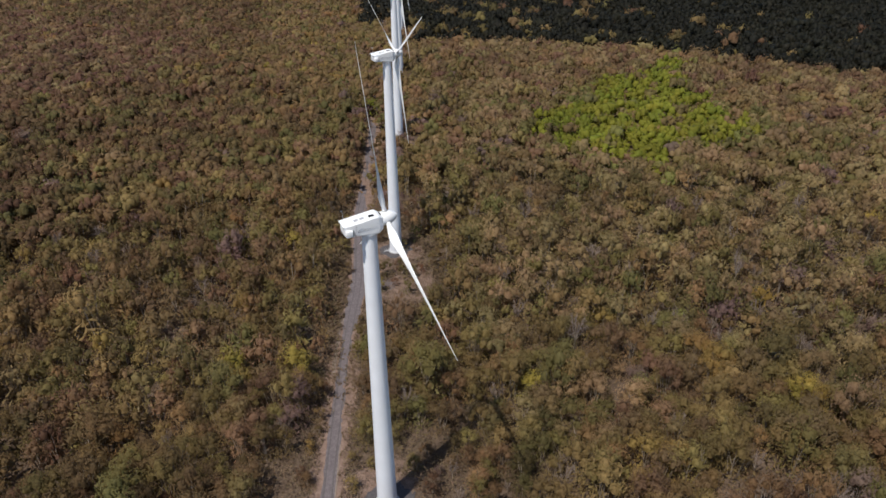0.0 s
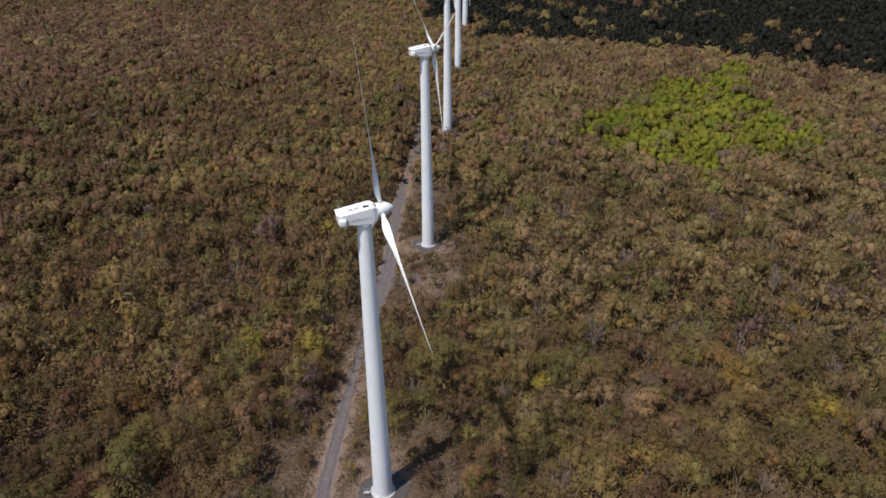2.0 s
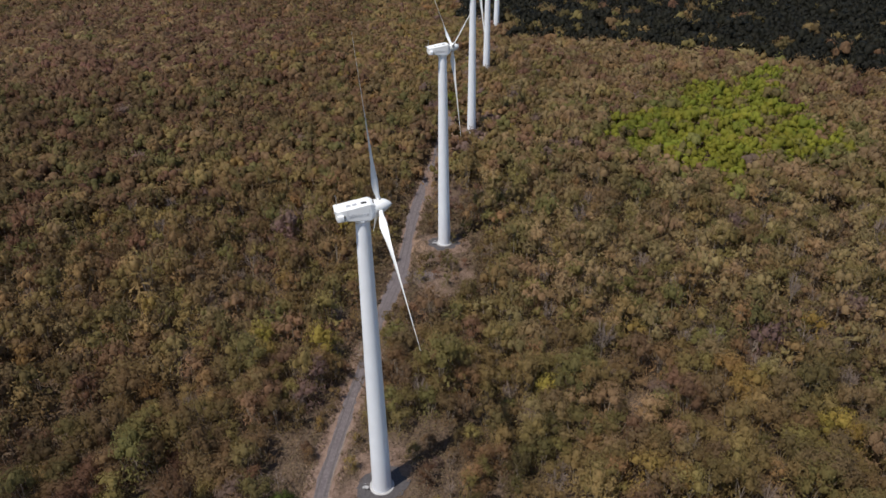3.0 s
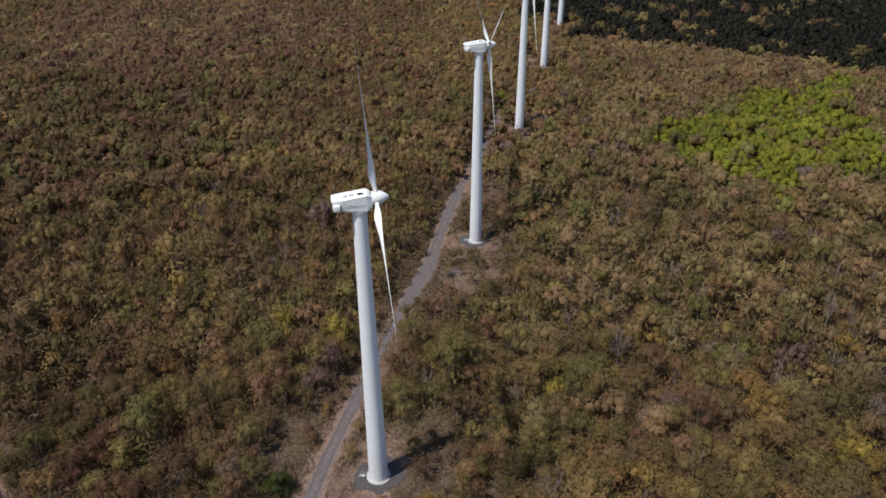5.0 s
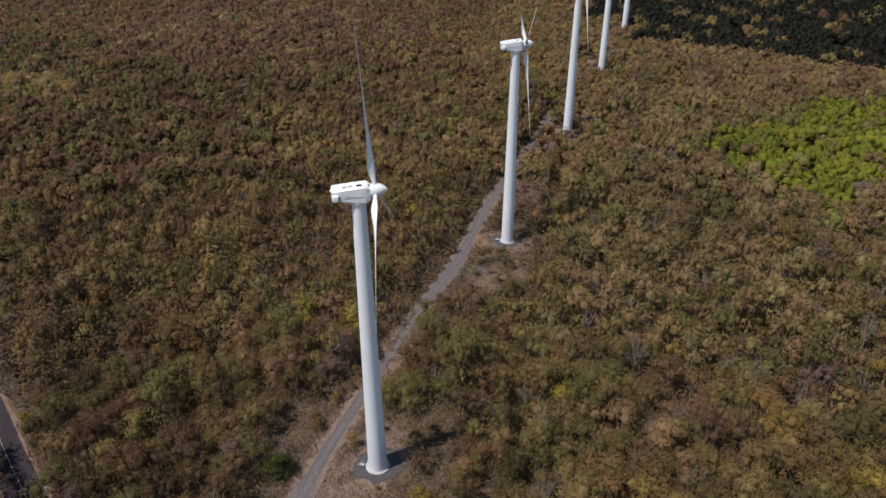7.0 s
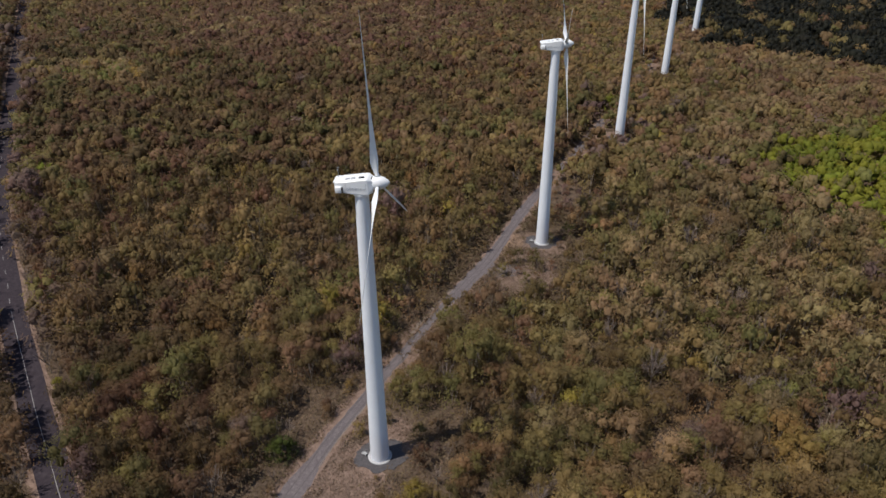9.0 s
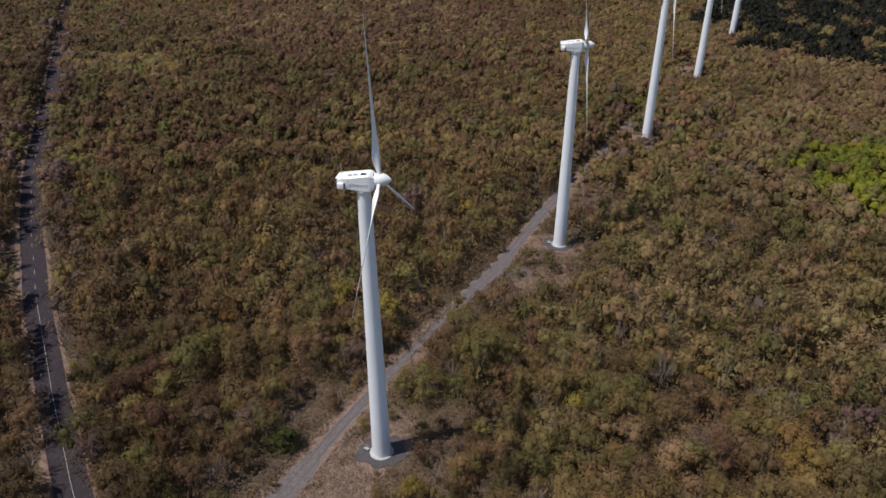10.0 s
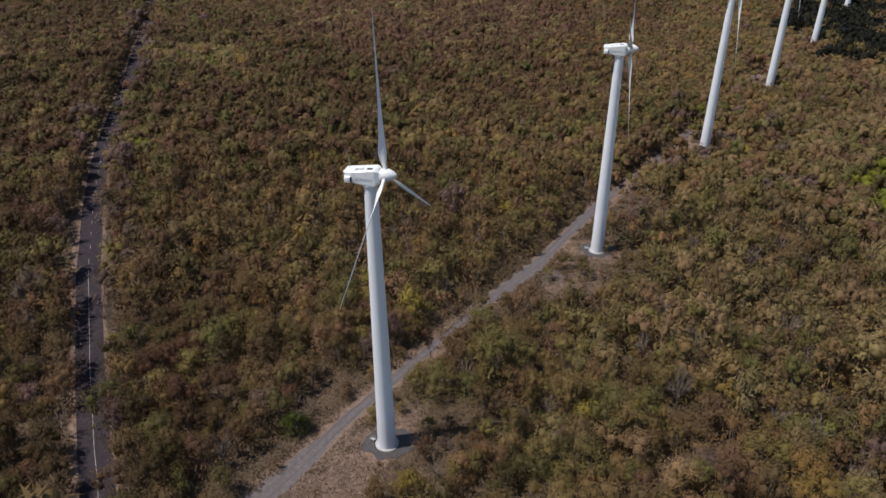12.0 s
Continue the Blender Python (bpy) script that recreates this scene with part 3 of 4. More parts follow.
def tree_form(clumps, leaves, leaf, skin, stems=4, core=0.7, wide=1.3, low=0.24, plump=1.0, inner=0.5, tall=1.3):
    """One tree about 5.5 m high: a vase of thin stems that spreads into rounded tufts, feathered with sprays that fan out from the fork."""
    crown, wood = [], []
    sway = rng.uniform(-0.35, 0.35, 2)
    middle = np.array([sway[0], sway[1], 3.3 + rng.uniform(-0.2, 0.2)])
    fork = np.array([sway[0] * 0.4, sway[1] * 0.4, 1.1 + rng.uniform(-0.3, 0.4)])
    wood.append(prism((0, 0, -0.2), fork, 0.11, 0.075, 4 if leaf < 0.15 else 3))
    a0 = rng.uniform(0, 6.28)
    oval = rng.uniform(0.85, 1.18)
    size = plump * rng.uniform(0.7, 1.1, clumps) * math.sqrt(9.0 / (clumps + 2.5)) * 0.95
    share = ((1 - low) * leaves * size ** 2 / np.sum(size ** 2)).astype(int) + 1
    for i in range(clumps):
        ang = a0 + i * 2.4 + rng.uniform(-0.4, 0.4)
        up = 1.0 - 1.1 * (i + 0.5 * rng.uniform()) / clumps
        out = math.sqrt(max(0.0, 1 - max(up, 0.0) ** 2)) * rng.uniform(0.8, 1.1)
        c = middle + np.array([wide * oval * out * math.cos(ang), wide / oval * out * math.sin(ang), tall * up + tall * rng.uniform(-0.22, 0.26)])
        crown.append(clump(c - (0, 0, 0.15 * size[i]), size[i] * core, skin))
        d = rng.normal(size=(share[i], 3)) + np.array([0.5 * math.cos(ang) * out, 0.5 * math.sin(ang) * out, 0.35])
        d[:, 2] = np.where(d[:, 2] < -0.5, -d[:, 2], d[:, 2])
        d /= np.linalg.norm(d, axis=1)[:, None]
        p = c + d * size[i] * np.array([1, 1, 1.05]) * (inner + (1.25 - inner) * rng.uniform(0, 1, (share[i], 1)) ** 0.6)
        fan = p - fork
        fan /= np.linalg.norm(fan, axis=1)[:, None]
        crown.append(loose(sprays(p, 0.9 * d + rng.normal(scale=0.4, size=d.shape) + np.array([0, 0, 0.25]), leaf, fan + rng.normal(scale=0.25, size=d.shape))))
        if i < stems:
            wood.append(prism(fork - (0, 0, 0.1 * i), c - (0, 0, 0.2), 0.05, 0.02, 3))
    # pale thin stems that stand out of the leaves
    for i in range(stems):
        ang, r = rng.uniform(0, 6.28), rng.uniform(0.5, 1.7)
        foot = np.array([0.45 * r * math.cos(ang), 0.45 * r * math.sin(ang), 0.4])
        wood.append(prism(foot, (r * math.cos(ang), r * math.sin(ang), rng.uniform(3.2, 5.2) - 0.35 * r * r), 0.045, 0.02, 3))
    # lower leaves that close the gaps between the crowns
    n = max(3, int(low * leaves))
    ang, r = rng.uniform(0, 6.28, n), rng.uniform(0.6, 2.6, n)
    p = np.stack([r * np.cos(ang), r * np.sin(ang), rng.uniform(0.3, 2.8, n) - 0.2 * (r - 1.3)], 1)
    out = np.stack([0.7 * np.cos(ang), 0.7 * np.sin(ang), np.full(n, 0.9)], 1)
    crown.append(loose(sprays(p, rng.normal(scale=0.4, size=(n, 3)) + out, leaf * 1.5, np.array([0, 0, 1.0]) + rng.normal(scale=0.5, size=(n, 3)))))
    return joined(crown), joined(wood)


def bare_form(branches, thick, sides=3):
    """A leafless tree: limbs that fork into many thin twigs."""
    wood, twigs = [], []
    fork = np.array([0, 0, 1.5])
    wood.append(prism((0, 0, -0.2), fork, 0.13, 0.09, sides))
    for i in range(6):
        ang = i * 1.05 + rng.uniform(-0.3, 0.3)
        r = rng.uniform(0.5, 1.3)
        tip = np.array([r * math.cos(ang), r * math.sin(ang), rng.uniform(3.0, 4.3)])
        wood.append(prism(fork, tip, 0.06, 0.02, sides))
        for j in range(branches // 6):
            s = fork + (tip - fork) * rng.uniform(0.35, 1.0)
            d = (tip - fork) / np.linalg.norm(tip - fork) + rng.normal(scale=0.55, size=3) + (0, 0, 0.35)
            e = s + d / np.linalg.norm(d) * rng.uniform(0.5, 1.25)
            side = np.cross(d, rng.normal(size=3))
            side = side / np.linalg.norm(side) * thick
            twigs.append(np.stack([s - side, s + side, e]))
    return loose(np.array(twigs)), joined(wood)


# four grades of detail, the finest for the trees that are passed nearest
FORMS = [
    [tree_form(6, 860, 0.105, 0, 4, core=0.57, low=0.28, inner=0.62) for _ in range(10)],
    [tree_form(5, 200, 0.19, 0, 2, core=0.56, low=0.36, inner=0.58) for _ in range(10)],
    [tree_form(4, 76, 0.28, 0, 0, core=0.66, low=0.38, plump=1.15, wide=1.45, tall=0.9) for _ in range(10)],
    [tree_form(2, 26, 0.45, 0, 0, core=0.74, plump=1.2, wide=1.5, tall=0.75) for _ in range(10)],
]
ROUND_FORMS = [tree_form(4, 32, 0.3, 0, 0, core=0.76, plump=1.1, wide=1.25, tall=1.25) for _ in range(10)]
FORMS.append(ROUND_FORMS)
BARES = [
    [bare_form(240, 0.026) for _ in range(5)],
    [bare_form(150, 0.034) for _ in range(5)],
    [bare_form(96, 0.05) for _ in range(5)],
    [bare_form(72, 0.075) for _ in range(5)],
    [bare_form(72, 0.075) for _ in range(5)],
]

# the stretch of land that the wood covers
OUTLINE = np.array([(-62, 22), (-62, -30), (115, -30), (92, 60), (304, 408), (296, 455), (120, 505), (0, 520), (-250, 480), (-440, 330), (-440, 205)], float)


def inside(px, py, poly):
    hit = np.zeros(px.shape, bool)
    for (x0, y0), (x1, y1) in zip(poly, np.roll(poly, -1, 0)):
        cross = ((y0 > py) != (y1 > py)) & (px < (x1 - x0) * (py - y0) / (y1 - y0 + 1e-12) + x0)
        hit ^= cross
    return hit


def nearest(px, py, line):
    d = np.full(px.shape, 1e9)
    for i in range(len(line)):
        d = np.minimum(d, (px - line[i, 0]) ** 2 + (py - line[i, 1]) ** 2)
    return np.sqrt(d)


def field(px, py, size, seed):
    """A smooth random field from -1 to 1."""
    g = np.random.default_rng(seed)
    out = np.zeros(px.shape)
    for k in range(7):
        a, w, ph = g.uniform(0, 6.28), g.uniform(0.6, 1.7) * 6.28 / size, g.uniform(0, 6.28)
        out += np.sin((px * math.cos(a) + py * math.sin(a)) * w + ph)
    return out / 4.0


SPACE = 3.5
ax_, ay_ = np.meshgrid(np.arange(-464, 340, SPACE), np.arange(-30, 522, SPACE * 0.87))
ax_ = ax_ + (np.arange(ax_.shape[0]) % 2)[:, None] * SPACE / 2
TX = (ax_ + rng.uniform(-1.4, 1.4, ax_.shape)).ravel()
TY = (ay_ + rng.uniform(-1.4, 1.4, ax_.shape)).ravel()
keep = inside(TX, TY, OUTLINE)
TX, TY = TX[keep], TY[keep]
edge = field(TX, TY, 9.0, 3)
dt, dr = nearest(TX, TY, TRACK), nearest(TX, TY, ROAD)
far_track = np.clip((TY - 100) / 300, 0, 1)
past = np.clip((TY - 238) / 8, 0, 1)
hidden = np.exp(-((TY - 107) / 17) ** 2) * (TX > -11)
grown = 0.9 * ((TY > 158) & (TY < 214) & (TX > -6.5))
keep = (dt > 2.9 + 0.7 * edge - 0.6 * far_track - 1.9 * past - 0.2 * hidden - grown) & (dr > 3.5 + 0.7 * (TY < 0.62 * -TX + 24.0) + 0.5 * edge + 0.3 * np.clip((-TX - 105) / 60, 0, 1))
for cx, cy, rx, ry, _t in BARE:
    keep &= (((TX - cx) / (rx + 0.2)) ** 2 + ((TY - cy) / (ry + 0.2)) ** 2 > 0.9 + 0.35 * edge)
for cx, cy in TURBINES:
    keep &= np.hypot(TX - cx, TY - cy + 1.5) > 5.6
# now and then a tree is missing
keep &= (dt > 3.0) | (TY < 376) | (TY > 404)
keep &= rng.uniform(size=TX.shape) > 0.05 + 0.05 * (field(TX, TY, 30.0, 5) > 0.5)
TX, TY, edge = TX[keep], TY[keep], edge[keep]
N = len(TX)
TD = np.hypot(TX - 22, TY)
grade = np.digitize(TD, (109, 183, 300))
grade[(TY < 34) & (TX > -30) | (TY < 18)] = 3
grade[(TY < 56) & (TX > 10)] = 3
grade[(TY < 38) & (TY > -26) & (TX > -14) & (TX < 76)] = 1

# kinds of tree over the plan
KIND = ["ochre", "olive", "brown", "russet", "green", "lime", "yellow", "dark", "umber", "fawn", "fresh", "tan", "ash", "leafy", "drab", "moss", "twig"]
west = np.clip((-TX + 5) / 60, 0, 1)
u = rng.uniform(size=N)
mood = field(TX, TY, 55.0, 11)
kind = np.full(N, KIND.index("olive"))
p_ochre = 0.28 + 0.1 * mood
p_brown = 0.22 + 0.16 * west - 0.08 * mood
p_russet = 0.02 + 0.04 * west
p_green = np.clip(0.1 + 0.08 * field(TX, TY, 25.0, 12), 0.02, 0.3) * (1 - 0.5 * west)
p_twig = np.clip(0.06 + 0.06 * field(TX, TY, 40.0, 13), 0.02, 0.2)
p_yellow = np.full(N, 0.005)
total = np.zeros(N)
done = np.zeros(N, bool)
for name, p in (("ochre", p_ochre), ("brown", p_brown), ("russet", p_russet), ("green", p_green), ("twig", p_twig), ("yellow", p_yellow)):
    total = total + p
    pick = ~done & (u < total)
    kind[pick] = KIND.index(name)
    done |= pick
# lighter growth east of the turbines
east = np.clip((TX - 4) / 35, 0, 1) * np.clip((TY - 70) / 60, 0, 1) * np.clip((420 - TY) / 60, 0, 1)
pick = (rng.uniform(size=N) < (0.56 + 0.2 * field(TX, TY, 48.0, 21)) * east) & (kind != KIND.index("green")) & (kind != KIND.index("twig"))
kind[pick] = KIND.index("tan")
pick = (field(TX, TY, 26.0, 22) > 0.95) & (rng.uniform(size=N) < np.where((TX < -20) & (TY > 150), 0.15, 0.55))
kind[pick] = KIND.index("ash")
# duller growth to the south-west, towards the road
dull = np.clip((-TX - 8) / 40, 0, 1) * np.clip((190 - TY) / 90, 0, 1)
dull = np.maximum(0.6 * np.clip((-TX - 60) / 70, 0, 1), 1.15 * dull * np.clip(1.4 - nearest(TX, TY, ROAD) / 60, 0.3, 1))
dull = np.maximum(dull, 0.14 * west)
pick = rng.uniform(size=N) < 0.78 * dull
kind[pick] = rng.choice([KIND.index(k) for k in ("umber", "olive", "brown", "olive", "moss", "umber", "ochre", "olive")], pick.sum())
pick = (nearest(TX, TY, ROAD) < 6) & (rng.uniform(size=N) < 0.22)
kind[pick] = KIND.index("twig")
# greener growth in the middle of the western wood
pick = (TX < -8) & (TY > 112) & (TY < 260) & (rng.uniform(size=N) < 0.5) & np.isin(kind, [KIND.index(k) for k in ("brown", "russet", "umber")])
kind[pick] = rng.choice([KIND.index(k) for k in ("olive", "umber", "olive", "green")], pick.sum())
# a darker band below the western rise
band = (TX < -25) & (TY > 175) & (TY < 300)
pick = band & (rng.uniform(size=N) < 0.35 + 0.3 * field(TX, TY, 40.0, 28)) & np.isin(kind, [KIND.index(k) for k in ("ochre", "olive", "brown", "tan")])
kind[pick] = KIND.index("umber")
# dull growth on the far rise and between the road and the track
# the share on the far rise also puts lens vignetting into the colour
pick = ((TX < -60) & (TY > 290) & (rng.uniform(size=N) < 0.65)) | ((TX < -15) & (TY < 78) & (rng.uniform(size=N) < 0.6))
pick &= np.isin(kind, [KIND.index(k) for k in ("ochre", "olive", "brown", "tan", "ash")])
kind[pick] = rng.choice([KIND.index(k) for k in ("umber", "umber", "drab", "moss")], pick.sum())
pick = (TX < -15) & (TY < 78) & (rng.uniform(size=N) < 0.14)
kind[pick] = KIND.index("green")
pick = (TX < -20) & (TY < 84) & (rng.uniform(size=N) < 0.4)
kind[pick] = rng.choice([KIND.index(k) for k in ("drab", "moss", "olive")], pick.sum())
# light olive growth east of the first turbines
pick = (TX > 1) & (TY > 78) & (TY < 200) & (rng.uniform(size=N) < 0.55) & np.isin(kind, [KIND.index(k) for k in ("ochre", "brown", "russet", "umber")])
kind[pick] = rng.choice([KIND.index(k) for k in ("olive", "tan", "olive", "tan", "green")], pick.sum())
# dull, half-green growth on the slope beyond
gloom = np.clip((-TX - 45) / 60, 0, 1) * np.clip((TY - 95) / 50, 0, 1) * np.clip((275 - TY) / 40 + 0.4 * field(TX, TY, 60.0, 33), 0, 1)
pick = rng.uniform(size=N) < 0.72 * gloom
kind[pick] = rng.choice([KIND.index(k) for k in ("drab", "drab", "moss", "umber", "moss", "green")], pick.sum())
# dark, greener wood on the far side of the road
beyond = np.array([(24, 0), (-4, 24), (-66, 62.7), (-141, 115.5), (-219, 183.3), (-345, 292), (-460, 292), (-460, -40), (24, -40)], float)
# its dull kinds also carry some lens vignetting in their colour
pick = inside(TX, TY, beyond) & (rng.uniform(size=N) < 0.85)
kind[pick] = rng.choice([KIND.index(k) for k in ("drab", "moss", "moss", "umber", "drab", "olive")], pick.sum())
# a pale, withered belt on the far western rise
bare_zone = (((TX + 158) / 70) ** 2 + ((TY - 318) / 85) ** 2 + 0.5 * field(TX, TY, 50.0, 14)) < 1
pick = bare_zone & (rng.uniform(size=N) < 0.75)
kind[pick] = rng.choice([KIND.index(k) for k in ("fawn", "fawn", "fawn", "tan", "brown", "fawn")], pick.sum())
# the lime-green grove
GROVE = np.array([(46, 214), (50, 225), (62, 228), (72, 236), (80, 262), (100, 265), (116, 283), (120, 274), (110, 248), (113, 237), (106, 214), (120, 214), (112, 197), (97, 192), (84, 187), (74, 175), (67, 184), (52, 196)], float)
grove = inside(TX + 1.6 * field(TX, TY, 9.0, 15), TY + 1.6 * field(TX, TY, 9.0, 25), GROVE)
pick = grove & (rng.uniform(size=N) < 0.9)
kind[pick] = KIND.index("lime")
halo = ~grove & inside(TX + 4 * field(TX, TY, 12.0, 35), TY + 6 * field(TX, TY, 12.0, 36), np.array([86, 222.0]) + 1.16 * (GROVE - np.array([86, 222.0])))
kind[halo & (rng.uniform(size=N) < 0.5)] = KIND.index("fresh")
pick = grove & (rng.uniform(size=N) < 0.11)
kind[pick] = rng.choice([KIND.index(k) for k in ("fresh", "olive", "green")], pick.sum())
pick = grove & (field(TX, TY, 15.0, 16) > 0.85)
kind[pick] = KIND.index("olive")
kind[(kind == KIND.index("twig")) & (grade > 1)] = KIND.index("ash")
kind[(kind == KIND.index("ash")) & (grade > 1) & (TX < -20) & (rng.uniform(size=N) < 0.8)] = KIND.index("umber")
kind[(kind == KIND.index("ash")) & (grade > 1) & (rng.uniform(size=N) < 0.6)] = KIND.index("brown")
# greyish, half-bare growth along the road
pick = (nearest(TX, TY, ROAD) < 10) & (rng.uniform(size=N) < 0.3)
kind[pick] = rng.choice([KIND.index(k) for k in ("ash", "ash", "fawn", "umber")], pick.sum())
# withered growth in front of the near-black wood, and low brush west of the track
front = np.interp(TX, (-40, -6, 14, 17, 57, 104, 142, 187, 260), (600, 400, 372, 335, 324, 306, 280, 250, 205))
pick = ~grove & (TX > 8) & (rng.uniform(size=N) < 0.72 * np.clip(1.35 - (front - TY) / 70, 0, 1))
kind[pick] = rng.choice([KIND.index(k) for k in ("fawn", "brown", "brown", "ochre", "tan")], pick.sum())
glade = (((TX + 186) / 22) ** 2 + ((TY - 192) / 15) ** 2 + 0.4 * field(TX, TY, 12.0, 27)) < 1
kind[glade] = rng.choice([KIND.index(k) for k in ("fresh", "tan", "tan", "yellow", "ochre", "tan")], glade.sum())
# the near-black wood beyond
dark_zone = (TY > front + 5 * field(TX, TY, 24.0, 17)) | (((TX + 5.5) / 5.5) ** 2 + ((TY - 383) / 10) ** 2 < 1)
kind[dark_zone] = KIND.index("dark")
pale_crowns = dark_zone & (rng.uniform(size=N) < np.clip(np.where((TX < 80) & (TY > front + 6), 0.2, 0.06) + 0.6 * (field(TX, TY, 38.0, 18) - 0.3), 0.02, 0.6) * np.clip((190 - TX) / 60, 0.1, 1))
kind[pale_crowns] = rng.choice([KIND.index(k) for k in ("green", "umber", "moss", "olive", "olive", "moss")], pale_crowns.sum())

scale = 1.16 * rng.uniform(0.7, 1.3, N) * np.where(rng.uniform(size=N) < 0.16, 0.66, 1.0) * np.where(rng.uniform(size=N) < 0.12, 1.22, 1.0)
scale *= 1.0 + 0.14 * field(TX, TY, 22.0, 19)
dt = nearest(TX, TY, TRACK)
overgrown = np.exp(-((TY - 107) / 17) ** 2) * (TX > -11)
slow = np.where((TX < -9) & (TY > 116), 4.0, np.where(TX < -13, 6.0, 8.5))
scale *= np.clip(0.32 + 0.1 * overgrown + (dt - 2.4 + 0.5 * overgrown) / slow + 0.6 * np.clip((TY - 238) / 8, 0, 1), 0.32, 1.0)
# low scrub where the wood was cleared
SCRUB = [(7.5, 75.0, 11.0, 10.5, 1.0), (-15.5, 66.0, 3.2, 9.0, 0.7), (-15.0, 84.0, 2.6, 10.0, 0.7), (5.0, 130.0, 8.0, 10.0, 0.8), (6.0, 150.0, 5.0, 5.0, 0.7), (5.0, 211.5, 6.0, 10.0, 0.3), (9.0, 214.0, 4.0, 7.0, 0.4), (-9.8, 196.0, 2.8, 20.0, 0.9), (-10.2, 226.0, 3.2, 13.0, 0.9), (-11.6, 131.0, 2.8, 11.0, 0.6), (7.5, 284.0, 6.0, 10.0, 0.3), (0.5, 121.5, 6.5, 6.0, 0.5), (3.0, 167.0, 8.0, 10.0, 0.8), (9.0, 361.0, 5.5, 8.0, 0.45), (0.5, 300.0, 5.5, 8.0, 0.45)]
for cx, cy, rx, ry, tallness in SCRUB:
    low = ((TX - cx) / rx) ** 2 + ((TY - cy) / ry) ** 2 + 0.4 * edge < 1
    scale[low] = np.minimum(scale[low], rng.uniform(0.38, 0.85, low.sum()) * tallness)
    kind[low] = rng.choice([KIND.index(k) for k in (("brown", "umber", "twig", "umber", "green", "ochre", "umber") if cy < 180 else ("ash", "brown", "umber", "olive"))], low.sum())
mauve = ((TX - 3) / 8.5) ** 2 + ((TY - 167) / 10.5) ** 2 + 0.3 * edge < 1
kind[mauve] = rng.choice([KIND.index(k) for k in ("fawn", "ash", "brown", "fawn", "umber")], mauve.sum())
for cx, cy, rx, ry, _t in BARE:
    scale *= np.clip(0.35 + (np.hypot((TX - cx) / rx, (TY - cy) / ry) - 0.95) * 0.9, 0.35, 1.0)
dr = nearest(TX, TY, ROAD)
shady = inside(TX, TY, beyond) & (dr < 7) & (field(TX, TY, 16.0, 37) > 0.0)
scale[shady] = np.maximum(scale[shady], rng.uniform(1.1, 1.5, shady.sum()))
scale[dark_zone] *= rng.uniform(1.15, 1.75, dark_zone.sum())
scale[pale_crowns] *= 1.2
scale[grove] *= 1.05
scale[grade == 3] = 0.38 * scale[grade == 3] + 0.62 * np.where(dark_zone, 1.5, 1.2)[grade == 3]
mid_far = (grade == 2) & ~dark_zone
scale[mid_far] = 0.4 * scale[mid_far] + 0.76
scale[(grade == 3) & ~dark_zone] *= 1.08
stretch = rng.uniform(0.82, 1.3, N)
stretch[grade == 3] = 0.5 * stretch[grade == 3] + 0.5
low_crowns = (grade >= 2) & ~dark_zone
scale[low_crowns] *= 1.12
stretch[low_crowns] *= 0.86

# shrubs along the edges of the track
on = (dt < 3.4) & (TY < 240)
kind[on] = rng.choice([KIND.index(k) for k in ("brown", "umber", "ochre", "brown", "olive")], on.sum())
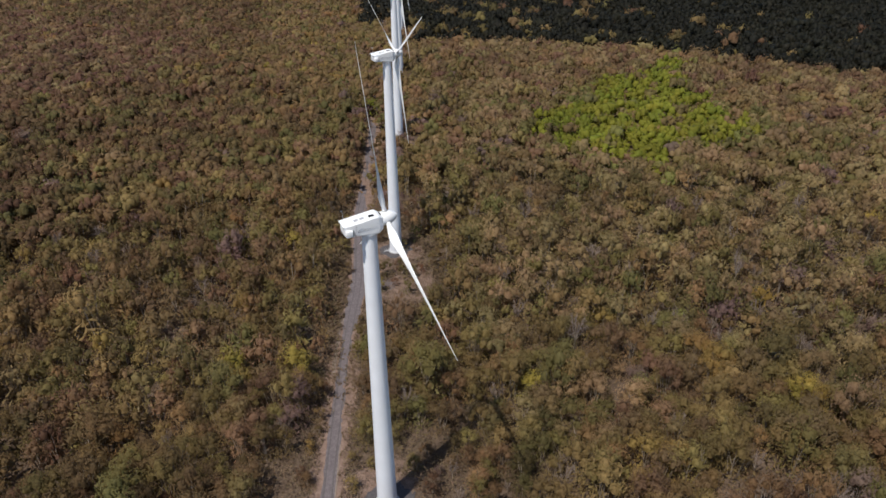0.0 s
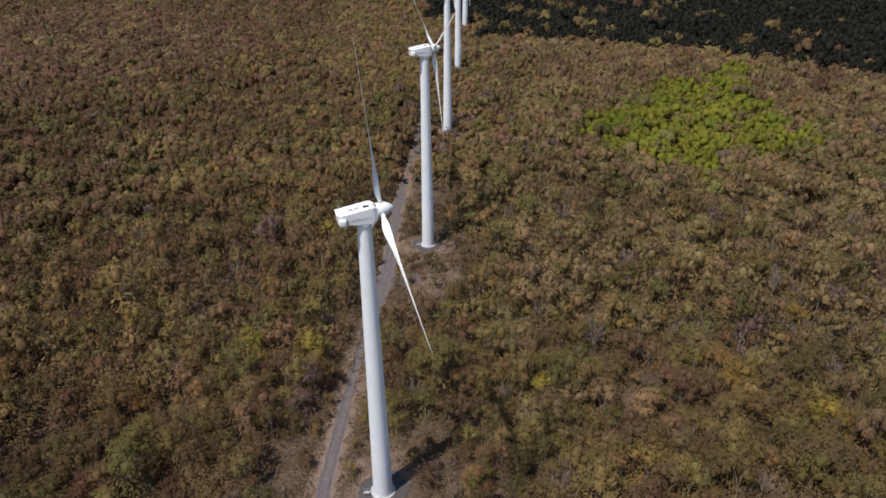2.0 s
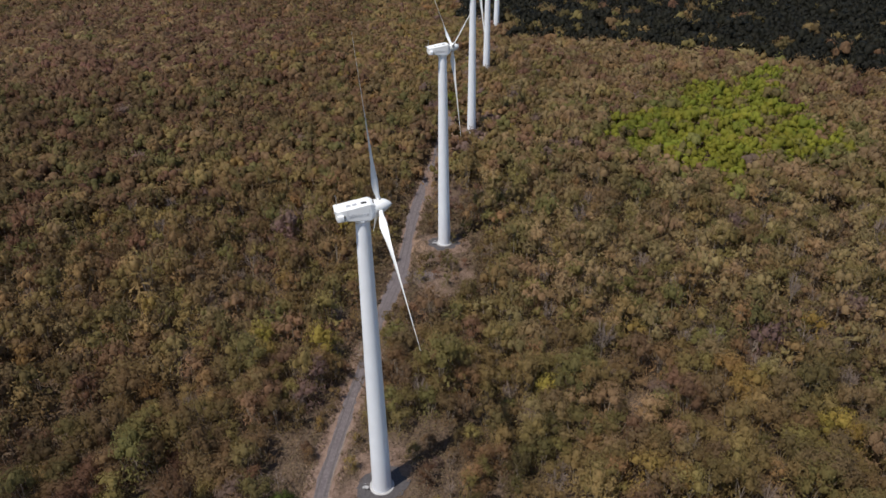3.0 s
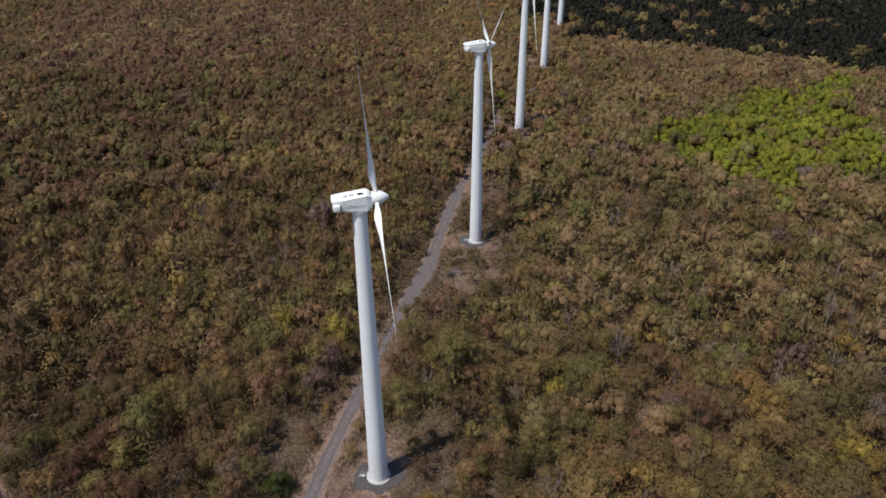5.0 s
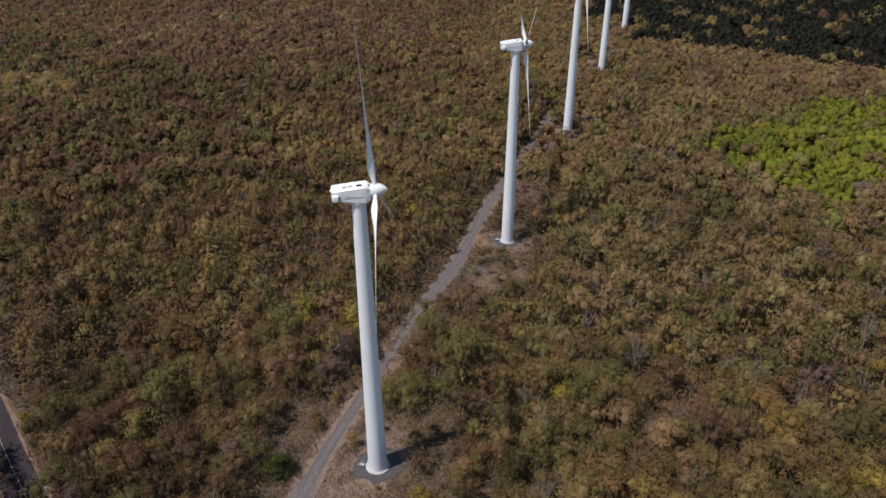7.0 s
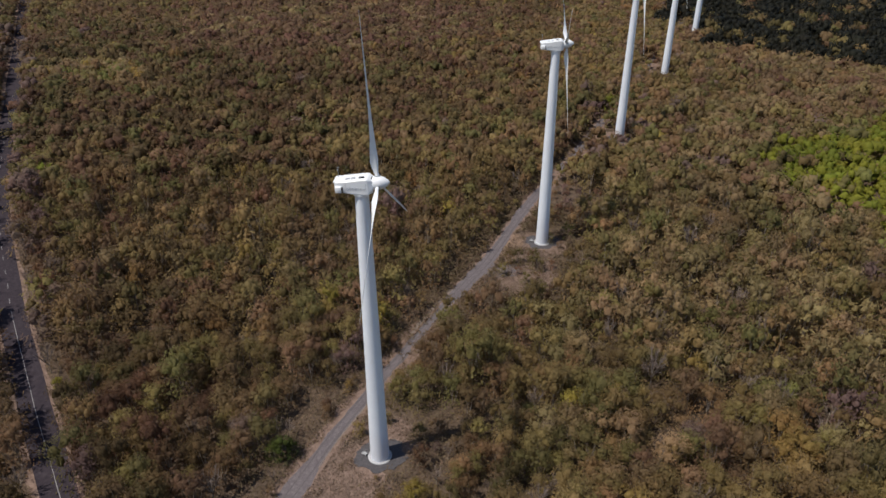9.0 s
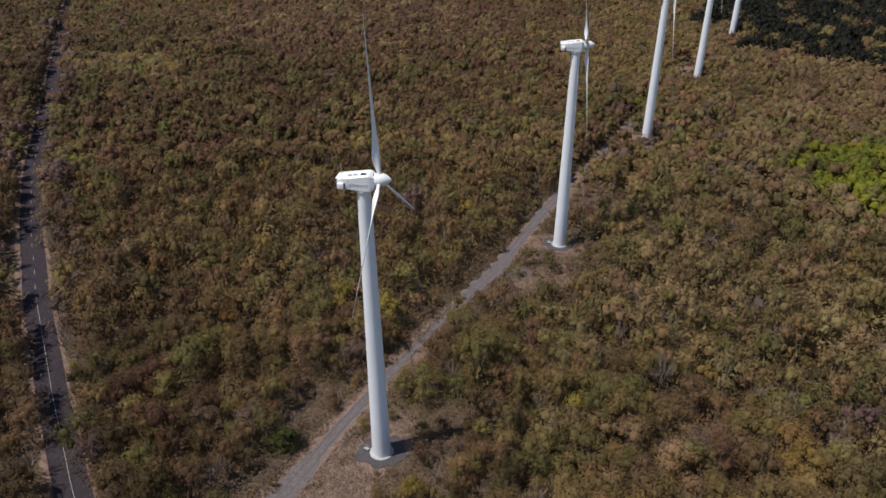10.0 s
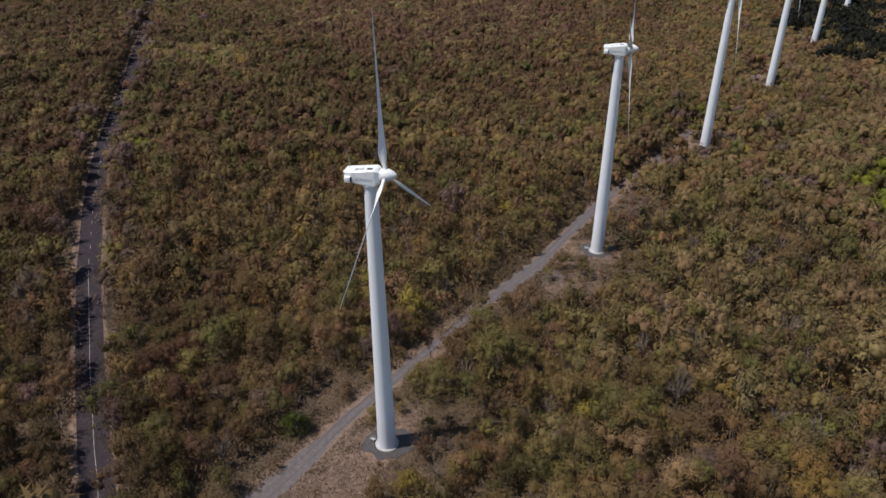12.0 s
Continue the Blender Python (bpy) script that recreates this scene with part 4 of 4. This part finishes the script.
# single trees that stand out
SINGLES = [
    (42.9, 125.7, "fresh", 1.50), (40.6, 123.6, "fresh", 1.20), (45.4, 124.4, "fresh", 1.12), (20.2, 105.2, "tan", 1.50), (51.5, 128.3, "tan", 1.20),
    (45.9, 118.0, "tan", 1.20), (60.4, 121.6, "tan", 1.16), (31.8, 110.0, "tan", 1.20), (28.2, 96.2, "yellow", 1.12), (24.9, 100.0, "tan", 1.03),
    (54.6, 108.0, "fresh", 1.12), (56.4, 106.2, "green", 1.12), (50.9, 105.8, "green", 1.20), (48.5, 109.2, "green", 1.12), (54.2, 103.7, "green", 1.07),
    (61.8, 106.5, "ash", 1.38), (64.5, 108.7, "ash", 1.29), (60.3, 106.3, "twig", 1.03), (55.7, 94.9, "russet", 1.38), (53.7, 92.5, "russet", 1.12),
    (56.9, 94.3, "russet", 1.03), (62.5, 96.2, "tan", 1.16), (72.5, 112.4, "yellow", 1.20), (70.4, 111.3, "yellow", 1.03), (65.9, 102.9, "ochre", 1.29),
    (71.2, 105.3, "tan", 1.07), (66.3, 84.3, "yellow", 1.38), (64.1, 84.5, "yellow", 1.20), (67.6, 83.8, "yellow", 1.20), (61.7, 84.7, "ochre", 1.29),
    (56.1, 85.3, "ochre", 1.46), (37.4, 78.3, "ochre", 1.29), (28.7, 79.6, "ochre", 1.20), (41.1, 92.4, "ash", 1.03), (46.5, 94.4, "fawn", 1.12),
    (43.8, 94.8, "fawn", 1.20), (31.8, 93.5, "olive", 1.20), (22.8, 83.2, "green", 1.12), (21.3, 78.1, "green", 1.03), (38.7, 116.7, "olive", 1.29),
    (51.0, 87.8, "umber", 1.03), (47.1, 78.7, "brown", 1.20), (42.0, 82.5, "brown", 1.12), (81.0, 115.5, "ash", 1.60), (-15.9, 66.6, "leafy", 0.85),
    (-17.0, 65.7, "leafy", 0.70), (-15.2, 67.6, "leafy", 0.60), (-19.4, 70.0, "twig", 0.90), (-17.8, 70.8, "twig", 0.75), (-14.6, 77.0, "umber", 0.50),
    (-15.4, 78.4, "brown", 0.50), (-14.6, 83.8, "russet", 0.45), (-6.2, 87.0, "olive", 0.95), (6.3, 86.8, "umber", 1.10), (5.7, 68.0, "ochre", 0.60),
    (14.3, 82.8, "green", 1.15), (10.0, 79.0, "umber", 0.80), (-3.0, 135.1, "moss", 0.72), (-1.5, 136.1, "moss", 0.70), (2.0, 136.4, "green", 0.85),
    (3.5, 134.4, "green", 0.75), (1.0, 138.2, "umber", 0.60), (2.6, 128.4, "green", 0.60), (0.2, 131.6, "umber", 0.40), (4.6, 131.0, "brown", 0.40),
    (6.2, 136.6, "umber", 0.45), (-3.2, 130.0, "olive", 0.60), (-9.9, 138.2, "umber", 0.50), (5.8, 151.6, "fresh", 0.75), (5.4, 146.2, "umber", 0.40),
    (-8.0, 81.2, "olive", 0.42), (-7.4, 75.4, "ochre", 0.24), (12.5, 70.0, "ochre", 0.85), (2.6, 147.5, "green", 0.55), (-130.0, 121.5, "lime", 1.10),
    (-30.2, 45.6, "twig", 1.10), (-33.4, 47.6, "twig", 1.00), (-65.2, 66.4, "twig", 1.15), (-68.4, 68.6, "twig", 1.00), (-91.0, 83.8, "twig", 1.00),
    (-60.4, 63.8, "lime", 0.50), (-60.8, 54.6, "umber", 1.50), (-57.6, 52.6, "brown", 1.35), (-52.4, 49.4, "umber", 1.50), (-79.6, 66.6, "umber", 1.45),
    (-36.0, 38.8, "umber", 1.30), (-46.5, 45.2, "twig", 1.20), (-4.8, 245.0, "lime", 1.20), (-3.2, 243.0, "fresh", 1.00), (-0.9, 228.5, "green", 1.20),
    (-6.6, 243.0, "ash", 0.90), (-1.4, 234.0, "umber", 1.00), (6.4, 219.2, "green", 0.50), (133.0, 205.0, "ash", 1.40), (36.2, 200.6, "ash", 1.35),
    (60.0, 244.0, "ash", 1.45), (116.0, 164.4, "ash", 1.40), (82.0, 187.0, "ash", 1.45), (135.3, 180.5, "ash", 1.40), (71.0, 251.0, "olive", 1.70),
    (67.0, 246.0, "olive", 1.60), (74.5, 246.0, "olive", 1.50), (9.0, 228.0, "ash", 1.00), (12.0, 226.0, "ash", 1.00), (5.5, 232.0, "umber", 1.10),
    (6.4, 65.9, "yellow", 0.95), (5.3, 64.9, "olive", 0.70), (8.6, 66.8, "olive", 0.85), (11.5, 68.0, "moss", 0.90), (11.2, 73.0, "ochre", 1.00),
    (10.7, 72.0, "olive", 0.85), (12.9, 77.1, "ochre", 0.95), (12.3, 74.6, "olive", 0.90), (14.9, 77.3, "umber", 0.95), (17.5, 74.3, "moss", 1.10),
    (15.3, 80.3, "olive", 1.10), (-0.7, 87.7, "olive", 1.15), (-3.4, 87.5, "green", 1.10), (-5.4, 84.9, "olive", 1.00), (2.9, 88.3, "green", 1.10),
    (4.2, 91.6, "olive", 1.20), (-1.6, 84.1, "green", 0.90), (8.4, 88.0, "fawn", 0.90), (8.2, 81.7, "moss", 0.70), (10.3, 82.0, "olive", 0.80),
    (3.8, 80.5, "umber", 0.60), (1.4, 78.3, "olive", 0.65), (-7.8, 75.5, "ochre", 0.50), (-4.8, 79.7, "ochre", 0.45), (12.5, 85.7, "olive", 1.10),
    (15.6, 85.3, "olive", 1.15), (12.0, 94.0, "ochre", 1.20), (8.7, 92.5, "ochre", 1.20), (9.7, 94.9, "tan", 1.20), (-0.9, 68.3, "ochre", 0.20),
    (5.3, 76.9, "ash", 0.45), (7.3, 78.4, "fawn", 0.50),
]
taken = np.zeros(N)
for sx, sy, name, s in SINGLES:
    j = int(np.argmin((TX - sx) ** 2 + (TY - sy) ** 2 + taken))
    taken[j] = 1e9
    TX[j], TY[j], kind[j], scale[j], stretch[j] = sx, sy, KIND.index(name), s, 1.0

TZ = height(TX, TY)
grade[dark_zone & (TD < 375) | grove] = 4
grade[(grade == 2) & (rng.uniform(size=N) < 0.35)] = 4
grade[(grade == 3) & (rng.uniform(size=N) < 0.25)] = 4
spin = rng.uniform(0, 2 * math.pi, N)
tone = rng.uniform(size=N)
tone[grade >= 2] = 0.5 + 0.55 * (tone[grade >= 2] - 0.5)
form = rng.integers(0, 10, N)

# the trees round the first turbine are things of their own; the rest of the wood is one growth
close = np.argsort(np.hypot(TX + 1, (TY - 74) * 1.0))[:280]
own = np.zeros(N, bool)
own[close] = True


def faces_mesh(name, points, corners, slots, mats, tones=None):
    """A mesh of three-sided faces, or four-sided ones."""
    f, k = corners.shape
    me = bpy.data.meshes.new(name)
    me.vertices.add(len(points))
    me.vertices.foreach_set("co", np.ascontiguousarray(points, np.float32).reshape(-1))
    me.loops.add(k * f)
    me.loops.foreach_set("vertex_index", np.ascontiguousarray(corners, np.int32).reshape(-1))
    me.polygons.add(f)
    me.polygons.foreach_set("loop_start", np.arange(0, k * f, k, dtype=np.int32))
    me.polygons.foreach_set("material_index", np.ascontiguousarray(slots, np.int32))
    me.polygons.foreach_set("use_smooth", np.ones(f, bool))
    me.update(calc_edges=True)
    if tones is not None:
        at = me.attributes.new("tone", "FLOAT", "FACE")
        at.data.foreach_set("value", np.ascontiguousarray(tones, np.float32))
    for m in mats:
        me.materials.append(m)
    return me


def planted(points, who):
    """The points of one form, set out at each of the trees in who."""
    c, s = np.cos(spin[who])[:, None], np.sin(spin[who])[:, None]
    k, kz = scale[who][:, None], (scale * stretch)[who][:, None]
    x, y, z = points[None, :, 0], points[None, :, 1], points[None, :, 2]
    return np.stack([(x * c - y * s) * k + TX[who][:, None], (x * s + y * c) * k + TY[who][:, None], z * kz + TZ[who][:, None]], -1)


def growth(name, which, label, category):
    """Many trees joined into one growth."""
    mats = [LEAF[k] for k in KIND] + [BARK]
    points, corners, slots, tones, at = [], [], [], [], 0
    for g in range(5):
        for f in range(10):
            for bare in (False, True):
                who = np.nonzero(which & (grade == g) & (form == f) & ((kind == KIND.index("twig")) == bare))[0]
                if not len(who):
                    continue
                crown, wood = BARES[g][f % 5] if bare else FORMS[g][f]
                for (p, c), is_wood in ((crown, False), (wood, True)):
                    if is_wood and g >= 3:
                        continue
                    points.append(planted(p, who).reshape(-1, 3))
                    corners.append((c[None] + (at + np.arange(len(who)) * len(p))[:, None, None]).reshape(-1, 3))
                    at += len(p) * len(who)
                    slots.append(np.full(len(who) * len(c), len(KIND)) if is_wood else np.repeat(kind[who], len(c)))
                    tones.append(np.repeat(tone[who], len(c)))
    me = faces_mesh(name, np.concatenate(points), np.concatenate(corners), np.concatenate(slots), mats, np.concatenate(tones))
    return tagged(new(name, me), label, category, kind="stuff")


growth("dry_woodland", ~own & ~grove & ~dark_zone, "low dry tropical woodland in ochre, olive and brown", "woodland")
growth("lime_grove", ~own & grove & ~dark_zone, "patch of fresh lime-green trees in the dry woodland", "grove")
growth("evergreen_forest", ~own & dark_zone, "taller near-black forest beyond the dry woodland", "forest")

WORDS = {"drab": "small woodland tree with drab dull leaves", "moss": "small woodland tree with dull mossy green leaves", "leafy": "bushy tree with bright green leaves", "ochre": "small woodland tree with dry ochre foliage", "olive": "small woodland tree with dull olive foliage", "brown": "small woodland tree with withered brown foliage", "russet": "small woodland tree with russet orange foliage", "green": "bushy tree with dark green foliage", "lime": "tree with fresh lime-green foliage", "yellow": "tree with pale yellow foliage", "twig": "leafless grey tree with a tangle of dry twigs", "dark": "tree with near-black foliage", "umber": "small woodland tree with dull umber foliage", "fawn": "small tree with pale fawn withered foliage", "tan": "small woodland tree with light tan foliage", "fresh": "tree with soft fresh green foliage", "ash": "small dead tree with an ashen crown"}
TREE_MESH = {}
for j in close:
    name = KIND[kind[j]]
    key = (name, int(form[j]))
    if key not in TREE_MESH:
        crown, wood = BARES[0][key[1] % 5] if name == "twig" else FORMS[0][key[1]]
        TREE_MESH[key] = (faces_mesh("crown", *crown, np.zeros(len(crown[1])), [LEAF[name]], np.full(len(crown[1]), 2.0)), faces_mesh("trunk", *wood, np.zeros(len(wood[1])), [BARK]))
    t = new("tree")
    t.matrix_basis = Matrix.LocRotScale((TX[j], TY[j], TZ[j]), Euler((0, 0, spin[j])), (scale[j], scale[j], scale[j] * stretch[j]))
    tagged(t, WORDS[name], "tree", "woodland trees about the turbine")
    for nm, data in zip(("crown", "trunk"), TREE_MESH[key]):
        o = new(nm, data)
        o.parent = t

# low dry brush between the trunks, and scrub on the open ground
n = 520000
bx, by = rng.uniform(-75, 85, n), rng.uniform(22, 175, n)
bd = np.hypot(bx - 22, by)
in_scrub = np.zeros(n)
for cx, cy, rx, ry, _t in SCRUB:
    in_scrub[((bx - cx) / rx) ** 2 + ((by - cy) / ry) ** 2 < 1.1] = 1.0
ok = inside(bx, by, OUTLINE) & (bd < 170) & (rng.uniform(size=n) < np.clip(np.maximum(1.0 - nearest(bx, by, TRACK) / 14, np.maximum(1.0 - nearest(bx, by, ROAD) / 9, 0.8 * in_scrub)), 0.25, 0.8)) & (field(bx, by, 7.0, 41) > -0.75)
i = rng.integers(0, len(TRACK), 30000)
i = i[(TRACK[i, 1] > 112) & (TRACK[i, 1] < 252)]
bx = np.concatenate([bx[ok], TRACK[i, 0] - rng.uniform(1.6, 7.0, len(i))])
by = np.concatenate([by[ok], TRACK[i, 1] + rng.uniform(-1, 1, len(i))])
open_ground = np.zeros(bx.shape, bool)
for cx, cy, rx, ry, _t in BARE:
    open_ground |= ((bx - cx) / rx) ** 2 + ((by - cy) / ry) ** 2 < 1
bt, br = nearest(bx, by, TRACK), nearest(bx, by, ROAD)
ok = (bt > 1.8 + 0.6 * field(bx, by, 5.0, 42) - 1.3 * np.exp(-((by - 103) / 11) ** 2)) & (br > 3.3) & (~open_ground | (field(bx, by, 6.0, 43) > 0.45))
for cx, cy in TURBINES:
    ok &= np.hypot(bx - cx, by - cy) > 4.3
bx, by, bt, open_ground = bx[ok], by[ok], bt[ok], open_ground[ok]
n = len(bx)
lift = rng.uniform(0.1, 1.0, n) ** 1.3 * np.where(open_ground, 0.7, np.clip(0.5 + (bt - 1.5) * 0.5, 0.5, 2.3)) * (1 + 0.4 * field(bx, by, 4.0, 44))
spots = np.stack([bx, by, height(bx, by) + np.clip(lift, 0.06, 3.0)], -1)
facing = rng.normal(scale=0.8, size=(n, 3)) + np.array([0, 0, 1.0])
brush = sprays(spots, facing, 0.15 + 0.1 * np.clip((np.hypot(bx - 22, by) - 90) / 80, 0, 1.8))
tagged(new("dry_brush", faces_mesh("dry_brush", *loose(brush), np.zeros(n), [BRUSH], np.clip(0.5 + 0.5 * field(bx, by, 5.0, 45), 0, 0.999))), "low dry brown brush between the trees", "brush", kind="stuff")

# dry grass on the bare ground and verges
gxs, gys = [], []
for cx, cy, rx, ry, _t in BARE[:4]:
    n = int(rx * ry * 90)
    a, r = rng.uniform(0, 6.28, n), np.sqrt(rng.uniform(0, 1.25, n))
    gxs.append(cx + rx * r * np.cos(a))
    gys.append(cy + ry * r * np.sin(a))
for line, off, n in ((TRACK[:110], 3.0, 5200), (ROAD[:110], 3.6, 5200)):
    i = rng.integers(0, len(line), n)
    gxs.append(line[i, 0] + rng.uniform(-1, 1, n) * 0.8 + rng.choice((-1, 1), n) * (off + rng.normal(scale=0.7, size=n)) * 0.9)
    gys.append(line[i, 1] + rng.uniform(-2, 2, n))
gxx, gyy = np.concatenate(gxs), np.concatenate(gys)
ok = (nearest(gxx, gyy, TRACK) > 1.9) & (nearest(gxx, gyy, ROAD) > 2.65)
for cx, cy in TURBINES:
    ok &= np.hypot(gxx - cx, gyy - cy) > 3.1 + 1.1 * rng.uniform(size=len(gxx)) ** 0.5
gxx, gyy = gxx[ok], gyy[ok]
n = len(gxx)
base = np.stack([gxx, gyy, height(gxx, gyy)], -1)
tufts = []
for k in range(3):
    lean = np.stack([rng.normal(scale=0.16, size=n), rng.normal(scale=0.16, size=n), rng.uniform(0.1, 0.34, n)], -1)
    side = np.stack([rng.normal(size=n), rng.normal(size=n), np.zeros(n)], -1)
    side *= (0.045 / np.linalg.norm(side, axis=1))[:, None]
    tufts.append(np.stack([base - side, base + side, base + lean + side * 0.35, base + lean - side * 0.35], 1))
tufts = np.concatenate(tufts)
tagged(new("dry_grass", faces_mesh("dry_grass", tufts.reshape(-1, 3), np.arange(len(tufts) * 4).reshape(-1, 4), np.zeros(len(tufts)), [STRAW])), "straw-coloured dry grass tufts on the bare ground", "grass", kind="stuff")
